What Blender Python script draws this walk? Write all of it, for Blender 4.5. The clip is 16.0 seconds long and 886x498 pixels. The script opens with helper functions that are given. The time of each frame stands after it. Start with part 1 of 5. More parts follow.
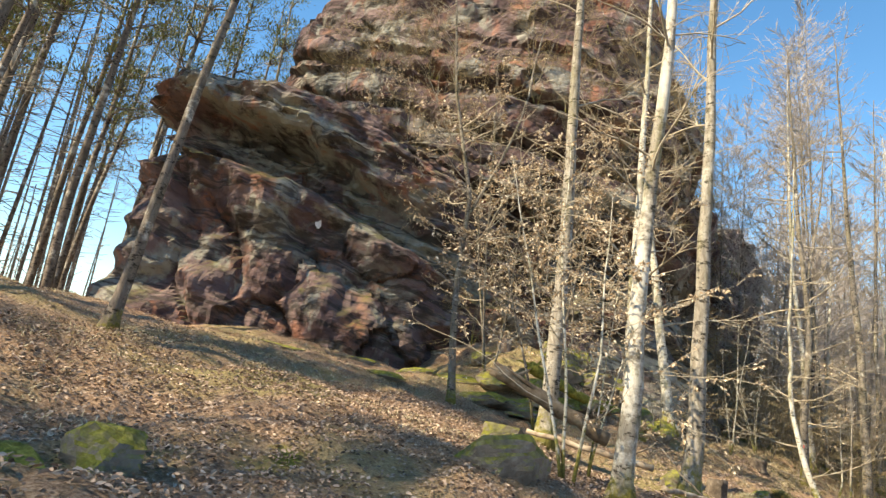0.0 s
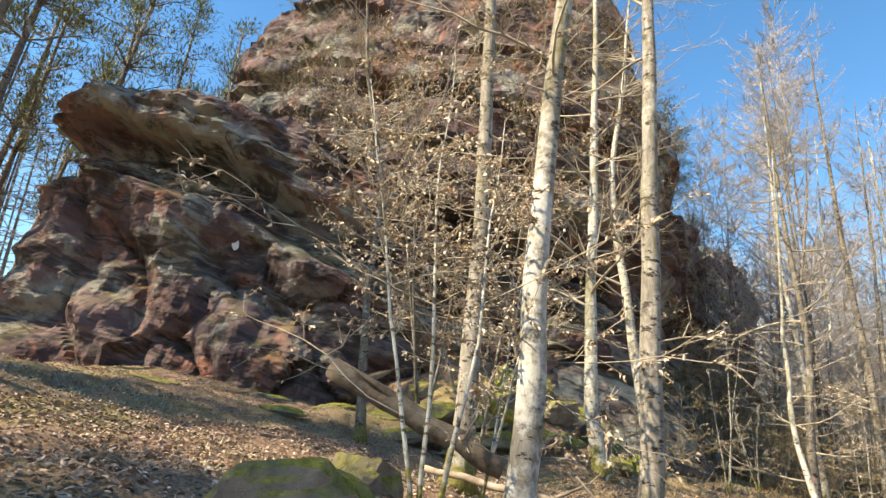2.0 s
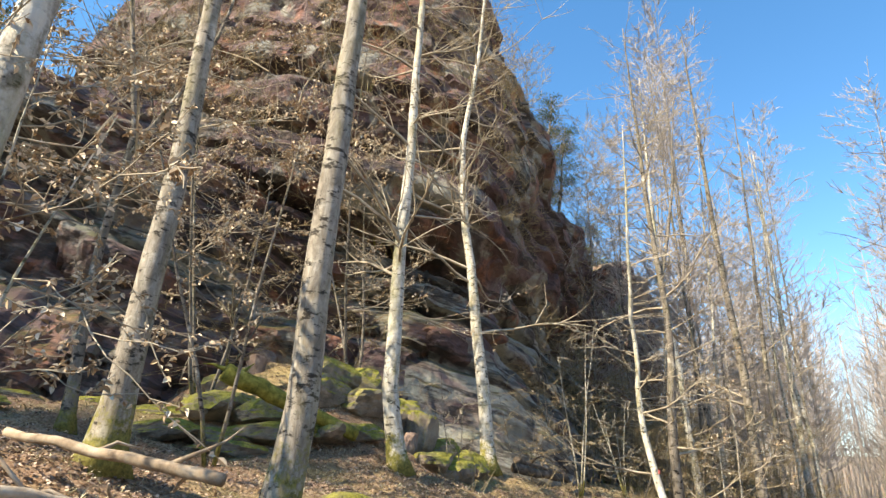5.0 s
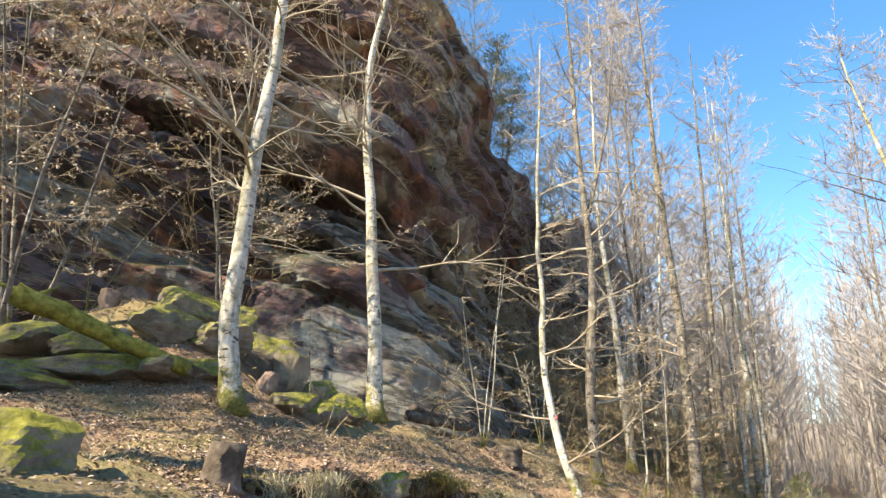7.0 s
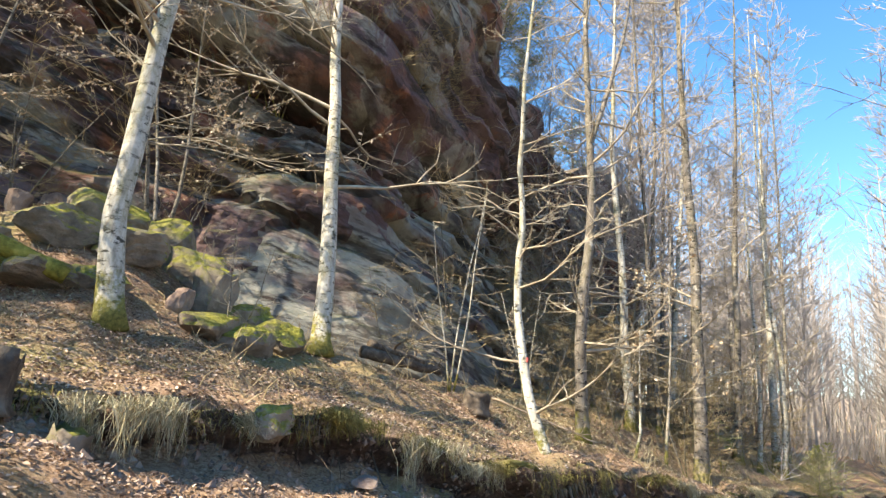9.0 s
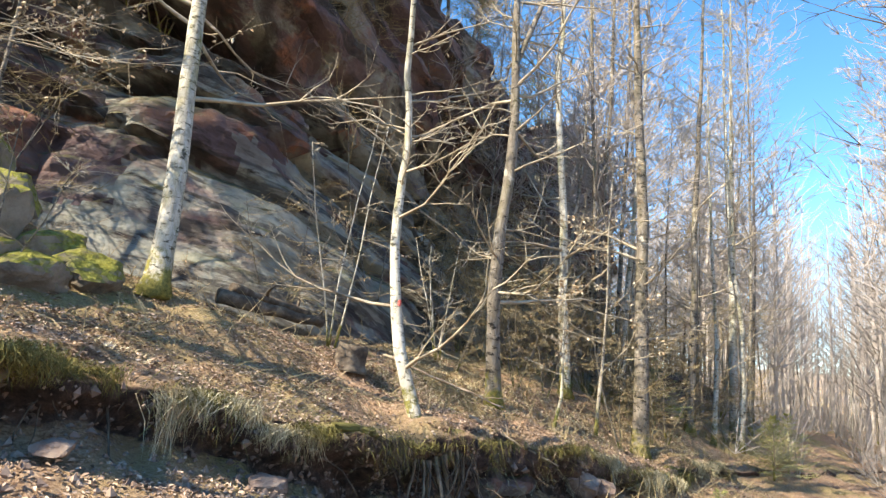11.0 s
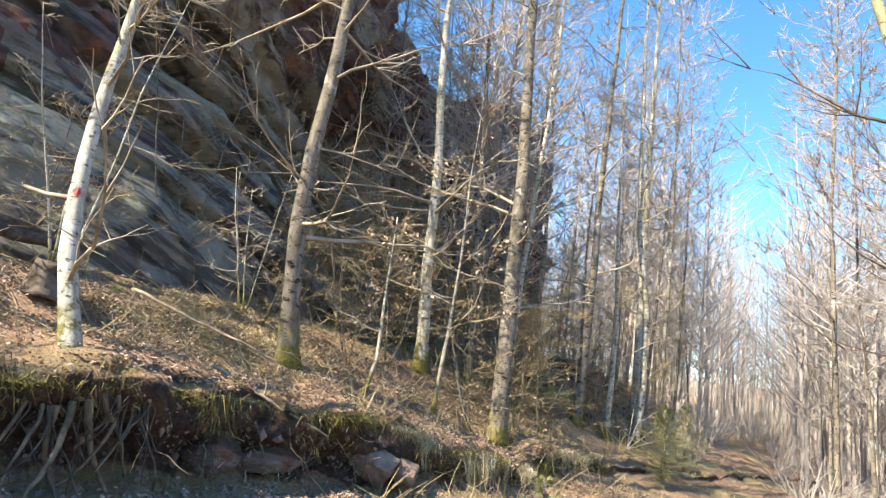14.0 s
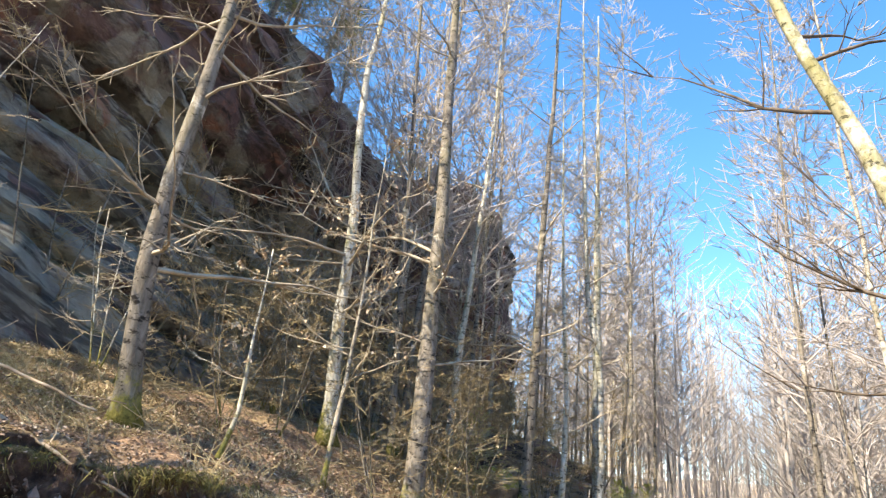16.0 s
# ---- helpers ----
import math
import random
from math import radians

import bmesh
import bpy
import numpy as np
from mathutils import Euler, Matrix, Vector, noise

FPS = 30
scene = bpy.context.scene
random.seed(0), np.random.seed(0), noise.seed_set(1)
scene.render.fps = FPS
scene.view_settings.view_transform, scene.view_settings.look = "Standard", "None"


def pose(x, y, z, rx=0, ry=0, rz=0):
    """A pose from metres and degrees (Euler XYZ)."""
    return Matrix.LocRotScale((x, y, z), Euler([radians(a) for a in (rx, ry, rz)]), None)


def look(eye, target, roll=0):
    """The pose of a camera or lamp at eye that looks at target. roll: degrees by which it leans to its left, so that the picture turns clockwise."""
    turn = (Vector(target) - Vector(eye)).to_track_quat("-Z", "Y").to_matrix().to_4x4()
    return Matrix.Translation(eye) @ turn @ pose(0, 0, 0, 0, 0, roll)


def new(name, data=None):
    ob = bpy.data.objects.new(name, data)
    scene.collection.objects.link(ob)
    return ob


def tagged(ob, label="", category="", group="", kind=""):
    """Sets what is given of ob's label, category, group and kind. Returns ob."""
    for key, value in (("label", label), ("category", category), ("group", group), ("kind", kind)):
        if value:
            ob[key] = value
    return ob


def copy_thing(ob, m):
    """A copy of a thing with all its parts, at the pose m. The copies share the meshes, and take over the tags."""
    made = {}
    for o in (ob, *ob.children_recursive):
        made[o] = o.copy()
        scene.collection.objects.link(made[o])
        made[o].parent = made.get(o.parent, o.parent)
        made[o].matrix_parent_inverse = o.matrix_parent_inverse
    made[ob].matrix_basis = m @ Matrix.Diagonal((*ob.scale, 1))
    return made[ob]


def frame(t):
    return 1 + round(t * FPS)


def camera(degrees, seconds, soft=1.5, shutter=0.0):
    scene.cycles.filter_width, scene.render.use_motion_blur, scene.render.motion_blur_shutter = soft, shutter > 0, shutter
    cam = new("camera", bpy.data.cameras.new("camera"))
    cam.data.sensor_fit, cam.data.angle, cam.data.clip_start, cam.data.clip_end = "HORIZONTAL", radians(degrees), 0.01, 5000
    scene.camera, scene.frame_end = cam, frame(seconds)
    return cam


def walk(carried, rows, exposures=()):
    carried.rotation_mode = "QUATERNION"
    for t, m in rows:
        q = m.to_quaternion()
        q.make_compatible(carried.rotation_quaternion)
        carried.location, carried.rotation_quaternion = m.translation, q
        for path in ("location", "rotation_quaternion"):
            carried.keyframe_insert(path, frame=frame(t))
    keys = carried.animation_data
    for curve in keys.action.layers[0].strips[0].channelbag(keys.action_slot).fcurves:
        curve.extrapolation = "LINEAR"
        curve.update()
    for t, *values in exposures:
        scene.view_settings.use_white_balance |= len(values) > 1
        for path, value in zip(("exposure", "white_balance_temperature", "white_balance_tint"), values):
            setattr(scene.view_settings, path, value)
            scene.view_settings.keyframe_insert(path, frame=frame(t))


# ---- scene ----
cam = camera(71.8, 16.0, 1.4)
PATH = [
    (0, (-0.24, -1.019, 1.334), (-0.275, 0.926, 1.798), 7.6),
    (0.5, (0.192, -0.388, 1.282), (0.148, 1.574, 1.672), 6.9),
    (1, (0.642, 0.272, 1.2), (0.375, 2.213, 1.601), 7.3),
    (1.5, (1.02, 0.974, 1.157), (0.799, 2.889, 1.692), 7.0),
    (2, (1.369, 1.525, 1.163), (1.328, 3.422, 1.793), 5.1),
    (2.5, (1.838, 1.987, 1.151), (1.873, 3.847, 1.886), 0.5),
    (3, (2.323, 2.275, 1.086), (2.479, 4.136, 1.804), 2.4),
    (3.5, (2.736, 2.647, 0.957), (3.024, 4.497, 1.659), 0.5),
    (4, (3.167, 2.979, 0.907), (3.34, 4.868, 1.543), 2.5),
    (4.2, (3.327, 3.057, 0.871), (3.532, 4.936, 1.525), 4.1),
    (6.3, (5.681, 4.105, 0.486), (5.692, 5.928, 1.308), -0.4),
    (6.5, (5.877, 4.266, 0.471), (5.89, 6.099, 1.271), -0.5),
    (7, (6.26, 4.701, 0.445), (6.442, 6.58, 1.103), 2.5),
    (7.5, (6.563, 5.092, 0.382), (6.774, 7.005, 0.926), 3.4),
    (8, (6.82, 5.607, 0.382), (6.884, 7.533, 0.92), 3.4),
    (8.2, (6.968, 5.757, 0.369), (7.041, 7.671, 0.944), 4.3),
    (10.3, (8.789, 7.643, 0.381), (8.885, 9.603, 0.768), 6.2),
    (10.5, (8.982, 7.829, 0.374), (9.09, 9.789, 0.759), 5.9),
    (11, (9.402, 8.173, 0.315), (9.534, 10.118, 0.761), 6.0),
    (11.5, (9.892, 8.571, 0.219), (10.113, 10.511, 0.653), 6.8),
    (12, (10.42, 8.882, 0.134), (10.712, 10.818, 0.54), 8.2),
    (12.5, (10.897, 9.18, 0.092), (11.217, 11.122, 0.446), 9.6),
    (13, (11.337, 9.486, 0.083), (11.597, 11.445, 0.387), 10.8),
    (13.5, (11.668, 9.82, 0.051), (11.846, 11.777, 0.422), 8.1),
    (14, (11.978, 10.076, 0.011), (12.216, 12.005, 0.48), 8.3),
    (14.5, (12.385, 10.374, -0.097), (12.532, 12.289, 0.462), 8.1),
    (15, (12.779, 10.63, -0.18), (12.928, 12.537, 0.402), 9.7),
    (15.5, (13.152, 10.926, -0.277), (13.249, 12.811, 0.381), 8.2),
    (16, (13.513, 11.157, -0.385), (13.74, 12.981, 0.403), 6.7),
]
walk(cam, [(t, look(eye, target, roll)) for t, eye, target, roll in PATH], [(0.0, 1.2, 8700, 8), (1.0, 1.2, 8700, 8), (2.0, 1.25, 8300, 9), (4.0, 1.32, 8100, 9), (8.0, 1.6, 7900, 9), (13.0, 1.66, 7500, 9), (16.0, 1.78, 7600, 10)])


# ---------------------------------------------------------------- light
SUN_DIR = Vector((-0.885, -0.465, 0.0)).normalized() * math.cos(radians(42)) + Vector((0, 0, math.sin(radians(42))))
world = bpy.data.worlds.new("world")
scene.world = world
world.use_nodes = True
wn = world.node_tree.nodes
sky = wn.new("ShaderNodeTexSky")
sky.sky_type = "NISHITA"
sky.sun_disc = False
sky.sun_elevation = radians(42)
sky.sun_rotation = math.atan2(SUN_DIR.x, SUN_DIR.y)
sky.air_density = 1.0
sky.dust_density = 0.0
sky.ozone_density = 3.2
deep = wn.new("ShaderNodeHueSaturation")
deep.inputs["Saturation"].default_value = 1.26
wn["Background"].inputs[1].default_value = 0.15
world.node_tree.links.new(sky.outputs[0], deep.inputs["Color"])
world.node_tree.links.new(deep.outputs[0], wn["Background"].inputs[0])
sun_data = bpy.data.lights.new("sun", "SUN")
sun_data.energy, sun_data.angle, sun_data.color = 5.0, radians(0.6), (1.0, 0.93, 0.81)
sun = new("sun", sun_data)
sun.matrix_world = look(SUN_DIR * 50, (0, 0, 0))


# ---------------------------------------------------------------- materials
def material(name, rough=0.9):
    m = bpy.data.materials.new(name)
    m.use_nodes = True
    b = m.node_tree.nodes["Principled BSDF"]
    b.inputs["Roughness"].default_value = rough
    b.inputs["Specular IOR Level"].default_value = 0.25
    return m, m.node_tree, b


def node(tree, kind, **inputs):
    n = tree.nodes.new(kind)
    for k, v in inputs.items():
        n.inputs[k].default_value = v
    return n


def coords(tree, space="Object", scale=(1, 1, 1), turn=(0, 0, 0)):
    c = tree.nodes.new("ShaderNodeTexCoord")
    m = tree.nodes.new("ShaderNodeMapping")
    m.inputs["Scale"].default_value = scale
    m.inputs["Rotation"].default_value = turn
    tree.links.new(c.outputs[space], m.inputs[0])
    return m.outputs[0]


def tex(tree, vec, scale, detail=6.0, rough=0.6, distort=0.0):
    n = tree.nodes.new("ShaderNodeTexNoise")
    n.inputs["Scale"].default_value = scale
    n.inputs["Detail"].default_value = detail
    n.inputs["Roughness"].default_value = rough
    n.inputs["Distortion"].default_value = distort
    tree.links.new(vec, n.inputs["Vector"])
    return n.outputs["Fac"]


def ramp(tree, fac, stops):
    r = tree.nodes.new("ShaderNodeValToRGB")
    while len(r.color_ramp.elements) < len(stops):
        r.color_ramp.elements.new(0.5)
    for e, (p, c) in zip(r.color_ramp.elements, stops):
        e.position = p
        e.color = (*c, 1) if len(c) == 3 else c
    tree.links.new(fac, r.inputs[0])
    return r.outputs[0]


def grey(a, b):
    return [(a, (0, 0, 0)), (b, (1, 1, 1))]


def mixed(tree, fac, a, b, blend="MIX"):
    n = tree.nodes.new("ShaderNodeMix")
    n.data_type, n.blend_type = "RGBA", blend
    for sock, v in ((n.inputs[0], fac), (n.inputs[6], a), (n.inputs[7], b)):
        if isinstance(v, bpy.types.NodeSocket):
            tree.links.new(v, sock)
        elif isinstance(v, (int, float)):
            sock.default_value = v
        else:
            sock.default_value = (*v, 1)
    return n.outputs[2]


def maths(tree, op, a, b=0.0):
    n = tree.nodes.new("ShaderNodeMath")
    n.operation = op
    for sock, v in zip(n.inputs, (a, b)):
        if isinstance(v, bpy.types.NodeSocket):
            tree.links.new(v, sock)
        else:
            sock.default_value = v
    return n.outputs[0]


def finish(tree, b, colour, height=None, strength=0.5, distance=0.05):
    tree.links.new(colour, b.inputs["Base Color"])
    if height is not None:
        bump = tree.nodes.new("ShaderNodeBump")
        bump.inputs["Strength"].default_value = strength
        bump.inputs["Distance"].default_value = distance
        tree.links.new(height, bump.inputs["Height"])
        tree.links.new(bump.outputs[0], b.inputs["Normal"])


def up_facing(tree, lo, hi, normal="True Normal"):
    g = tree.nodes.new("ShaderNodeNewGeometry")
    s = tree.nodes.new("ShaderNodeSeparateXYZ")
    tree.links.new(g.outputs[normal], s.inputs[0])
    return ramp(tree, s.outputs[2], grey(lo, hi))


def height_of(tree):
    c = tree.nodes.new("ShaderNodeTexCoord")
    s = tree.nodes.new("ShaderNodeSeparateXYZ")
    tree.links.new(c.outputs["Object"], s.inputs[0])
    return s.outputs[2]


def bedding(tree, along, across):
    """Texture space stretched along the dipping beds of the cliff."""
    c = tree.nodes.new("ShaderNodeTexCoord")
    d = tree.nodes.new("ShaderNodeVectorMath")
    d.operation = "DOT_PRODUCT"
    d.inputs[1].default_value = (0.15, 0.24, 1.0)
    tree.links.new(c.outputs["Object"], d.inputs[0])
    parts = tree.nodes.new("ShaderNodeSeparateXYZ")
    tree.links.new(c.outputs["Object"], parts.inputs[0])
    out = tree.nodes.new("ShaderNodeCombineXYZ")
    tree.links.new(maths(tree, "MULTIPLY", parts.outputs[0], along), out.inputs[0])
    tree.links.new(maths(tree, "MULTIPLY", parts.outputs[1], along), out.inputs[1])
    tree.links.new(maths(tree, "MULTIPLY", d.outputs["Value"], across), out.inputs[2])
    return out.outputs[0]


def rock_material(name, bare):
    m, t, b = material(name, 0.92)
    lay = bedding(t, 0.4, 1.3)
    pos = coords(t)
    base = ramp(t, tex(t, lay, 1.1, 8, 0.62, 0.4), [(0.25, (0.055, 0.036, 0.036)), (0.42, (0.125, 0.083, 0.085)), (0.58, (0.19, 0.136, 0.134)), (0.8, (0.285, 0.208, 0.19))])
    base = mixed(t, maths(t, "MULTIPLY", ramp(t, tex(t, pos, 0.5, 5, 0.6), grey(0.58, 0.70)), 1.0 if bare > 0.45 else 0.3), base, (0.30, 0.15, 0.095))
    lich = mixed(t, ramp(t, tex(t, pos, 2.2, 6, 0.65), grey(0.35, 0.65)), (0.22, 0.215, 0.195), (0.34, 0.345, 0.30))
    streak = ramp(t, tex(t, bedding(t, 0.4, 1.1), 0.55, 7, 0.6, 0.5), grey(bare, bare + 0.10))
    base = mixed(t, streak, base, lich)
    blot = ramp(t, tex(t, coords(t, scale=(1, 1, 0.7), turn=(0, radians(20), 0)), 0.62, 7, 0.62, 0.6), grey(0.53, 0.59))
    base = mixed(t, maths(t, "MULTIPLY", blot, 0.85), base, lich)
    rust = ramp(t, tex(t, coords(t, scale=(1.4, 1.4, 0.8)), 0.8, 6, 0.6, 0.4), grey(0.56, 0.66))
    base = mixed(t, maths(t, "MULTIPLY", rust, 0.8 if bare > 0.45 else 0.15), base, (0.33, 0.15, 0.10))
    dark = ramp(t, tex(t, lay, 2.6, 8, 0.7), grey(0.36, 0.48))
    base = mixed(t, dark, (0.045, 0.034, 0.03), base)
    seam = ramp(t, tex(t, bedding(t, 0.3, 1.5), 1.0, 5, 0.55, 0.5), [(0.40, (0, 0, 0)), (0.44, (1, 1, 1)), (0.47, (1, 1, 1)), (0.50, (0, 0, 0))])
    base = mixed(t, maths(t, "MULTIPLY", seam, 0.75), base, (0.05, 0.042, 0.038))
    moss = maths(t, "MULTIPLY", up_facing(t, 0.55, 0.85), ramp(t, tex(t, pos, 1.1, 5), grey(0.42, 0.58)))
    base = mixed(t, maths(t, "MULTIPLY", moss, 0.6), base, (0.14, 0.14, 0.04))
    h = maths(t, "ADD", tex(t, lay, 5.0, 10, 0.7), maths(t, "MULTIPLY", tex(t, pos, 14, 8, 0.7), 0.5))
    finish(t, b, base, h, 0.9, 0.12)
    return m


def mossy_stone_material():
    m, t, b = material("mossy_stone", 0.95)
    pos = coords(t)
    stone = ramp(t, tex(t, pos, 3, 7, 0.65), [(0.3, (0.10, 0.085, 0.07)), (0.55, (0.26, 0.22, 0.18)), (0.75, (0.38, 0.33, 0.27))])
    moss = ramp(t, tex(t, pos, 11, 8, 0.75), [(0.3, (0.055, 0.06, 0.013)), (0.5, (0.20, 0.195, 0.036)), (0.7, (0.38, 0.36, 0.085))])
    fac = maths(t, "MULTIPLY", up_facing(t, 0.05, 0.5), ramp(t, tex(t, pos, 2.4, 8, 0.72), grey(0.28, 0.50)))
    finish(t, b, mixed(t, fac, stone, moss), tex(t, pos, 30, 8, 0.7), 0.8, 0.05)
    return m


def ground_material():
    m, t, b = material("forest_floor", 0.95)
    pos = coords(t)
    fine = tex(t, pos, 26, 6, 0.75)
    lit = ramp(t, fine, [(0.3, (0.07, 0.04, 0.025)), (0.44, (0.26, 0.165, 0.105)), (0.56, (0.43, 0.30, 0.205)), (0.72, (0.62, 0.48, 0.36))])
    lit = mixed(t, ramp(t, tex(t, pos, 0.9, 4), grey(0.4, 0.62)), lit, mixed(t, 0.5, lit, (0.30, 0.19, 0.13)))
    straw = ramp(t, tex(t, coords(t, scale=(3, 12, 3)), 9, 6, 0.7), [(0.3, (0.09, 0.075, 0.03)), (0.5, (0.29, 0.235, 0.11)), (0.7, (0.48, 0.41, 0.24))])
    lit = mixed(t, ramp(t, tex(t, pos, 0.33, 6, 0.65, 0.5), grey(0.47, 0.62)), lit, straw)
    moss = ramp(t, tex(t, pos, 22, 5, 0.7), [(0.3, (0.05, 0.06, 0.012)), (0.7, (0.24, 0.25, 0.05))])
    lit = mixed(t, ramp(t, tex(t, pos, 0.62, 6, 0.65), grey(0.63, 0.72)), lit, moss)
    earth = ramp(t, tex(t, pos, 7, 8, 0.7), [(0.3, (0.025, 0.017, 0.014)), (0.5, (0.085, 0.055, 0.044)), (0.75, (0.20, 0.135, 0.108))])
    slope = maths(t, "ADD", up_facing(t, 0.40, 0.92, "Normal"), maths(t, "MULTIPLY", maths(t, "SUBTRACT", tex(t, pos, 5, 6, 0.7), 0.5), 1.6))
    lit = mixed(t, ramp(t, slope, grey(0.35, 0.7)), earth, lit)
    finish(t, b, lit, maths(t, "ADD", fine, tex(t, pos, 6, 6)), 1.0, 0.06)
    return m


def bark_material(name, stops, moss_height, moss=0.8, stretch=5.0, lichen=0.54):
    m, t, b = material(name, 0.9)
    pos = coords(t)
    base = ramp(t, tex(t, coords(t, scale=(stretch, stretch, 1.6)), 2.4, 8, 0.7, 0.6), stops)
    spot = ramp(t, tex(t, coords(t, scale=(1, 1, 2.2)), 7, 6, 0.7), grey(0.54, 0.61))
    base = mixed(t, spot, base, tuple(c * 0.35 for c in stops[0][1]))
    patch = ramp(t, tex(t, pos, 1.7, 6, 0.7), grey(lichen, lichen + 0.08))
    base = mixed(t, maths(t, "MULTIPLY", patch, 0.75), base, (0.62, 0.60, 0.54))
    low = ramp(t, maths(t, "ADD", maths(t, "ADD", height_of(t), 1.62 - moss_height), maths(t, "MULTIPLY", tex(t, pos, 3.5, 6, 0.75), -2.4)), grey(0.36, 0.62))
    green = ramp(t, tex(t, pos, 25, 5, 0.7), [(0.3, (0.07, 0.07, 0.02)), (0.7, (0.27, 0.245, 0.07))])
    veil = ramp(t, tex(t, coords(t, scale=(1.5, 1.5, 0.45)), 1.3, 6, 0.7), grey(0.48, 0.68))
    base = mixed(t, maths(t, "MULTIPLY", veil, moss), base, green)
    base = mixed(t, low, green, base)
    finish(t, b, base, tex(t, coords(t, scale=(3, 3, 1)), 14, 8, 0.7), 0.7, 0.02)
    return m


def plain_material(name, stops, scale=8.0, rough=0.9, isle=0.0, bump=0.4):
    m, t, b = material(name, rough)
    pos = coords(t)
    fac = tex(t, pos, scale, 6, 0.65)
    if isle:
        g = t.nodes.new("ShaderNodeNewGeometry")
        fac = maths(t, "ADD", maths(t, "MULTIPLY", fac, 1 - isle), maths(t, "MULTIPLY", g.outputs["Random Per Island"], isle))
    finish(t, b, ramp(t, fac, stops), tex(t, pos, scale * 3, 6, 0.7), bump, 0.02)
    return m


ROCK = rock_material("sandstone", 0.52)
SLAB = rock_material("lichened_sandstone", 0.38)
MOSSY = mossy_stone_material()
GROUND = ground_material()
BEECH = bark_material("beech_bark", [(0.3, (0.11, 0.095, 0.08)), (0.48, (0.24, 0.215, 0.18)), (0.66, (0.40, 0.378, 0.335))], 0.4, 0.5, lichen=0.57)
PALE = bark_material("pale_bark", [(0.3, (0.19, 0.175, 0.145)), (0.47, (0.40, 0.38, 0.325)), (0.66, (0.60, 0.58, 0.52))], 0.42, 0.9)
WHITISH = bark_material("lichened_bark", [(0.3, (0.11, 0.095, 0.075)), (0.48, (0.23, 0.205, 0.17)), (0.66, (0.38, 0.35, 0.30))], 0.22, lichen=0.46)
MOSSB = bark_material("mossy_bark", [(0.3, (0.16, 0.15, 0.09)), (0.5, (0.30, 0.28, 0.17)), (0.72, (0.42, 0.40, 0.27))], 0.8, moss=1.0)
GREYB = bark_material("grey_bark", [(0.3, (0.075, 0.064, 0.054)), (0.5, (0.165, 0.145, 0.122)), (0.72, (0.29, 0.265, 0.235))], 0.35, 0.35, lichen=0.58)
PINEB = bark_material("pine_bark", [(0.3, (0.07, 0.056, 0.047)), (0.5, (0.16, 0.132, 0.112)), (0.72, (0.29, 0.24, 0.20))], 0.2, 0.2)
TWIG = plain_material("twig_bark", [(0.3, (0.17, 0.14, 0.105)), (0.5, (0.33, 0.285, 0.22)), (0.75, (0.52, 0.48, 0.39))], 3.0)
BRUSHTWIG = plain_material("brush_twig_bark", [(0.3, (0.13, 0.10, 0.055)), (0.5, (0.27, 0.215, 0.125)), (0.75, (0.44, 0.37, 0.24))], 2.0)
# paler, greyer than TWIG: far haze and sky glare put into the colour
HAZETWIG = plain_material("hazed_twig_bark", [(0.3, (0.23, 0.206, 0.196)), (0.6, (0.40, 0.366, 0.35)), (0.8, (0.54, 0.503, 0.478))], 1.0)
LEAF = plain_material("dead_leaf", [(0.1, (0.09, 0.057, 0.042)), (0.4, (0.25, 0.172, 0.125)), (0.7, (0.43, 0.32, 0.245)), (0.97, (0.60, 0.485, 0.39))], 4.0, 0.6, 0.75)
BROWNLEAF = plain_material("brown_leaf", [(0.1, (0.20, 0.125, 0.07)), (0.5, (0.44, 0.33, 0.22)), (0.9, (0.74, 0.65, 0.52))], 4.0, 0.6, 0.75)
NEEDLE = plain_material("pine_needles", [(0.1, (0.07, 0.085, 0.035)), (0.5, (0.17, 0.19, 0.08)), (0.9, (0.30, 0.31, 0.14))], 2.0, 0.7, 0.7)
SPRUCE = plain_material("spruce_needles", [(0.1, (0.10, 0.12, 0.03)), (0.5, (0.26, 0.28, 0.08)), (0.9, (0.46, 0.46, 0.17))], 4.0, 0.7, 0.7)
DARKWOOD = plain_material("rotting_wood", [(0.3, (0.08, 0.055, 0.04)), (0.5, (0.21, 0.155, 0.105)), (0.75, (0.38, 0.30, 0.215))], 6.0, bump=0.9)
STRAW = plain_material("dry_grass", [(0.1, (0.16, 0.135, 0.07)), (0.5, (0.41, 0.36, 0.23)), (0.9, (0.64, 0.58, 0.42))], 4.0, 0.9, 0.7)
MOSSTUFT = plain_material("moss_tuft", [(0.1, (0.05, 0.046, 0.016)), (0.5, (0.16, 0.14, 0.045)), (0.9, (0.33, 0.29, 0.12))], 9.0, 0.95, 0.4)
MOSSLOG = plain_material("thick_moss", [(0.3, (0.06, 0.062, 0.014)), (0.5, (0.20, 0.19, 0.038)), (0.75, (0.37, 0.34, 0.09))], 9.0, 0.95, bump=0.9)
DEADWOOD = plain_material("dead_wood", [(0.3, (0.12, 0.085, 0.06)), (0.5, (0.30, 0.235, 0.17)), (0.75, (0.50, 0.43, 0.34))], 6.0)
ROOTWOOD = plain_material("root_wood", [(0.3, (0.035, 0.026, 0.02)), (0.5, (0.10, 0.078, 0.06)), (0.75, (0.24, 0.20, 0.155))], 6.0, bump=0.9)
CUTSTONE = plain_material("earth_stone", [(0.3, (0.09, 0.062, 0.052)), (0.5, (0.20, 0.145, 0.12)), (0.75, (0.33, 0.26, 0.21))], 3.0, bump=0.9)
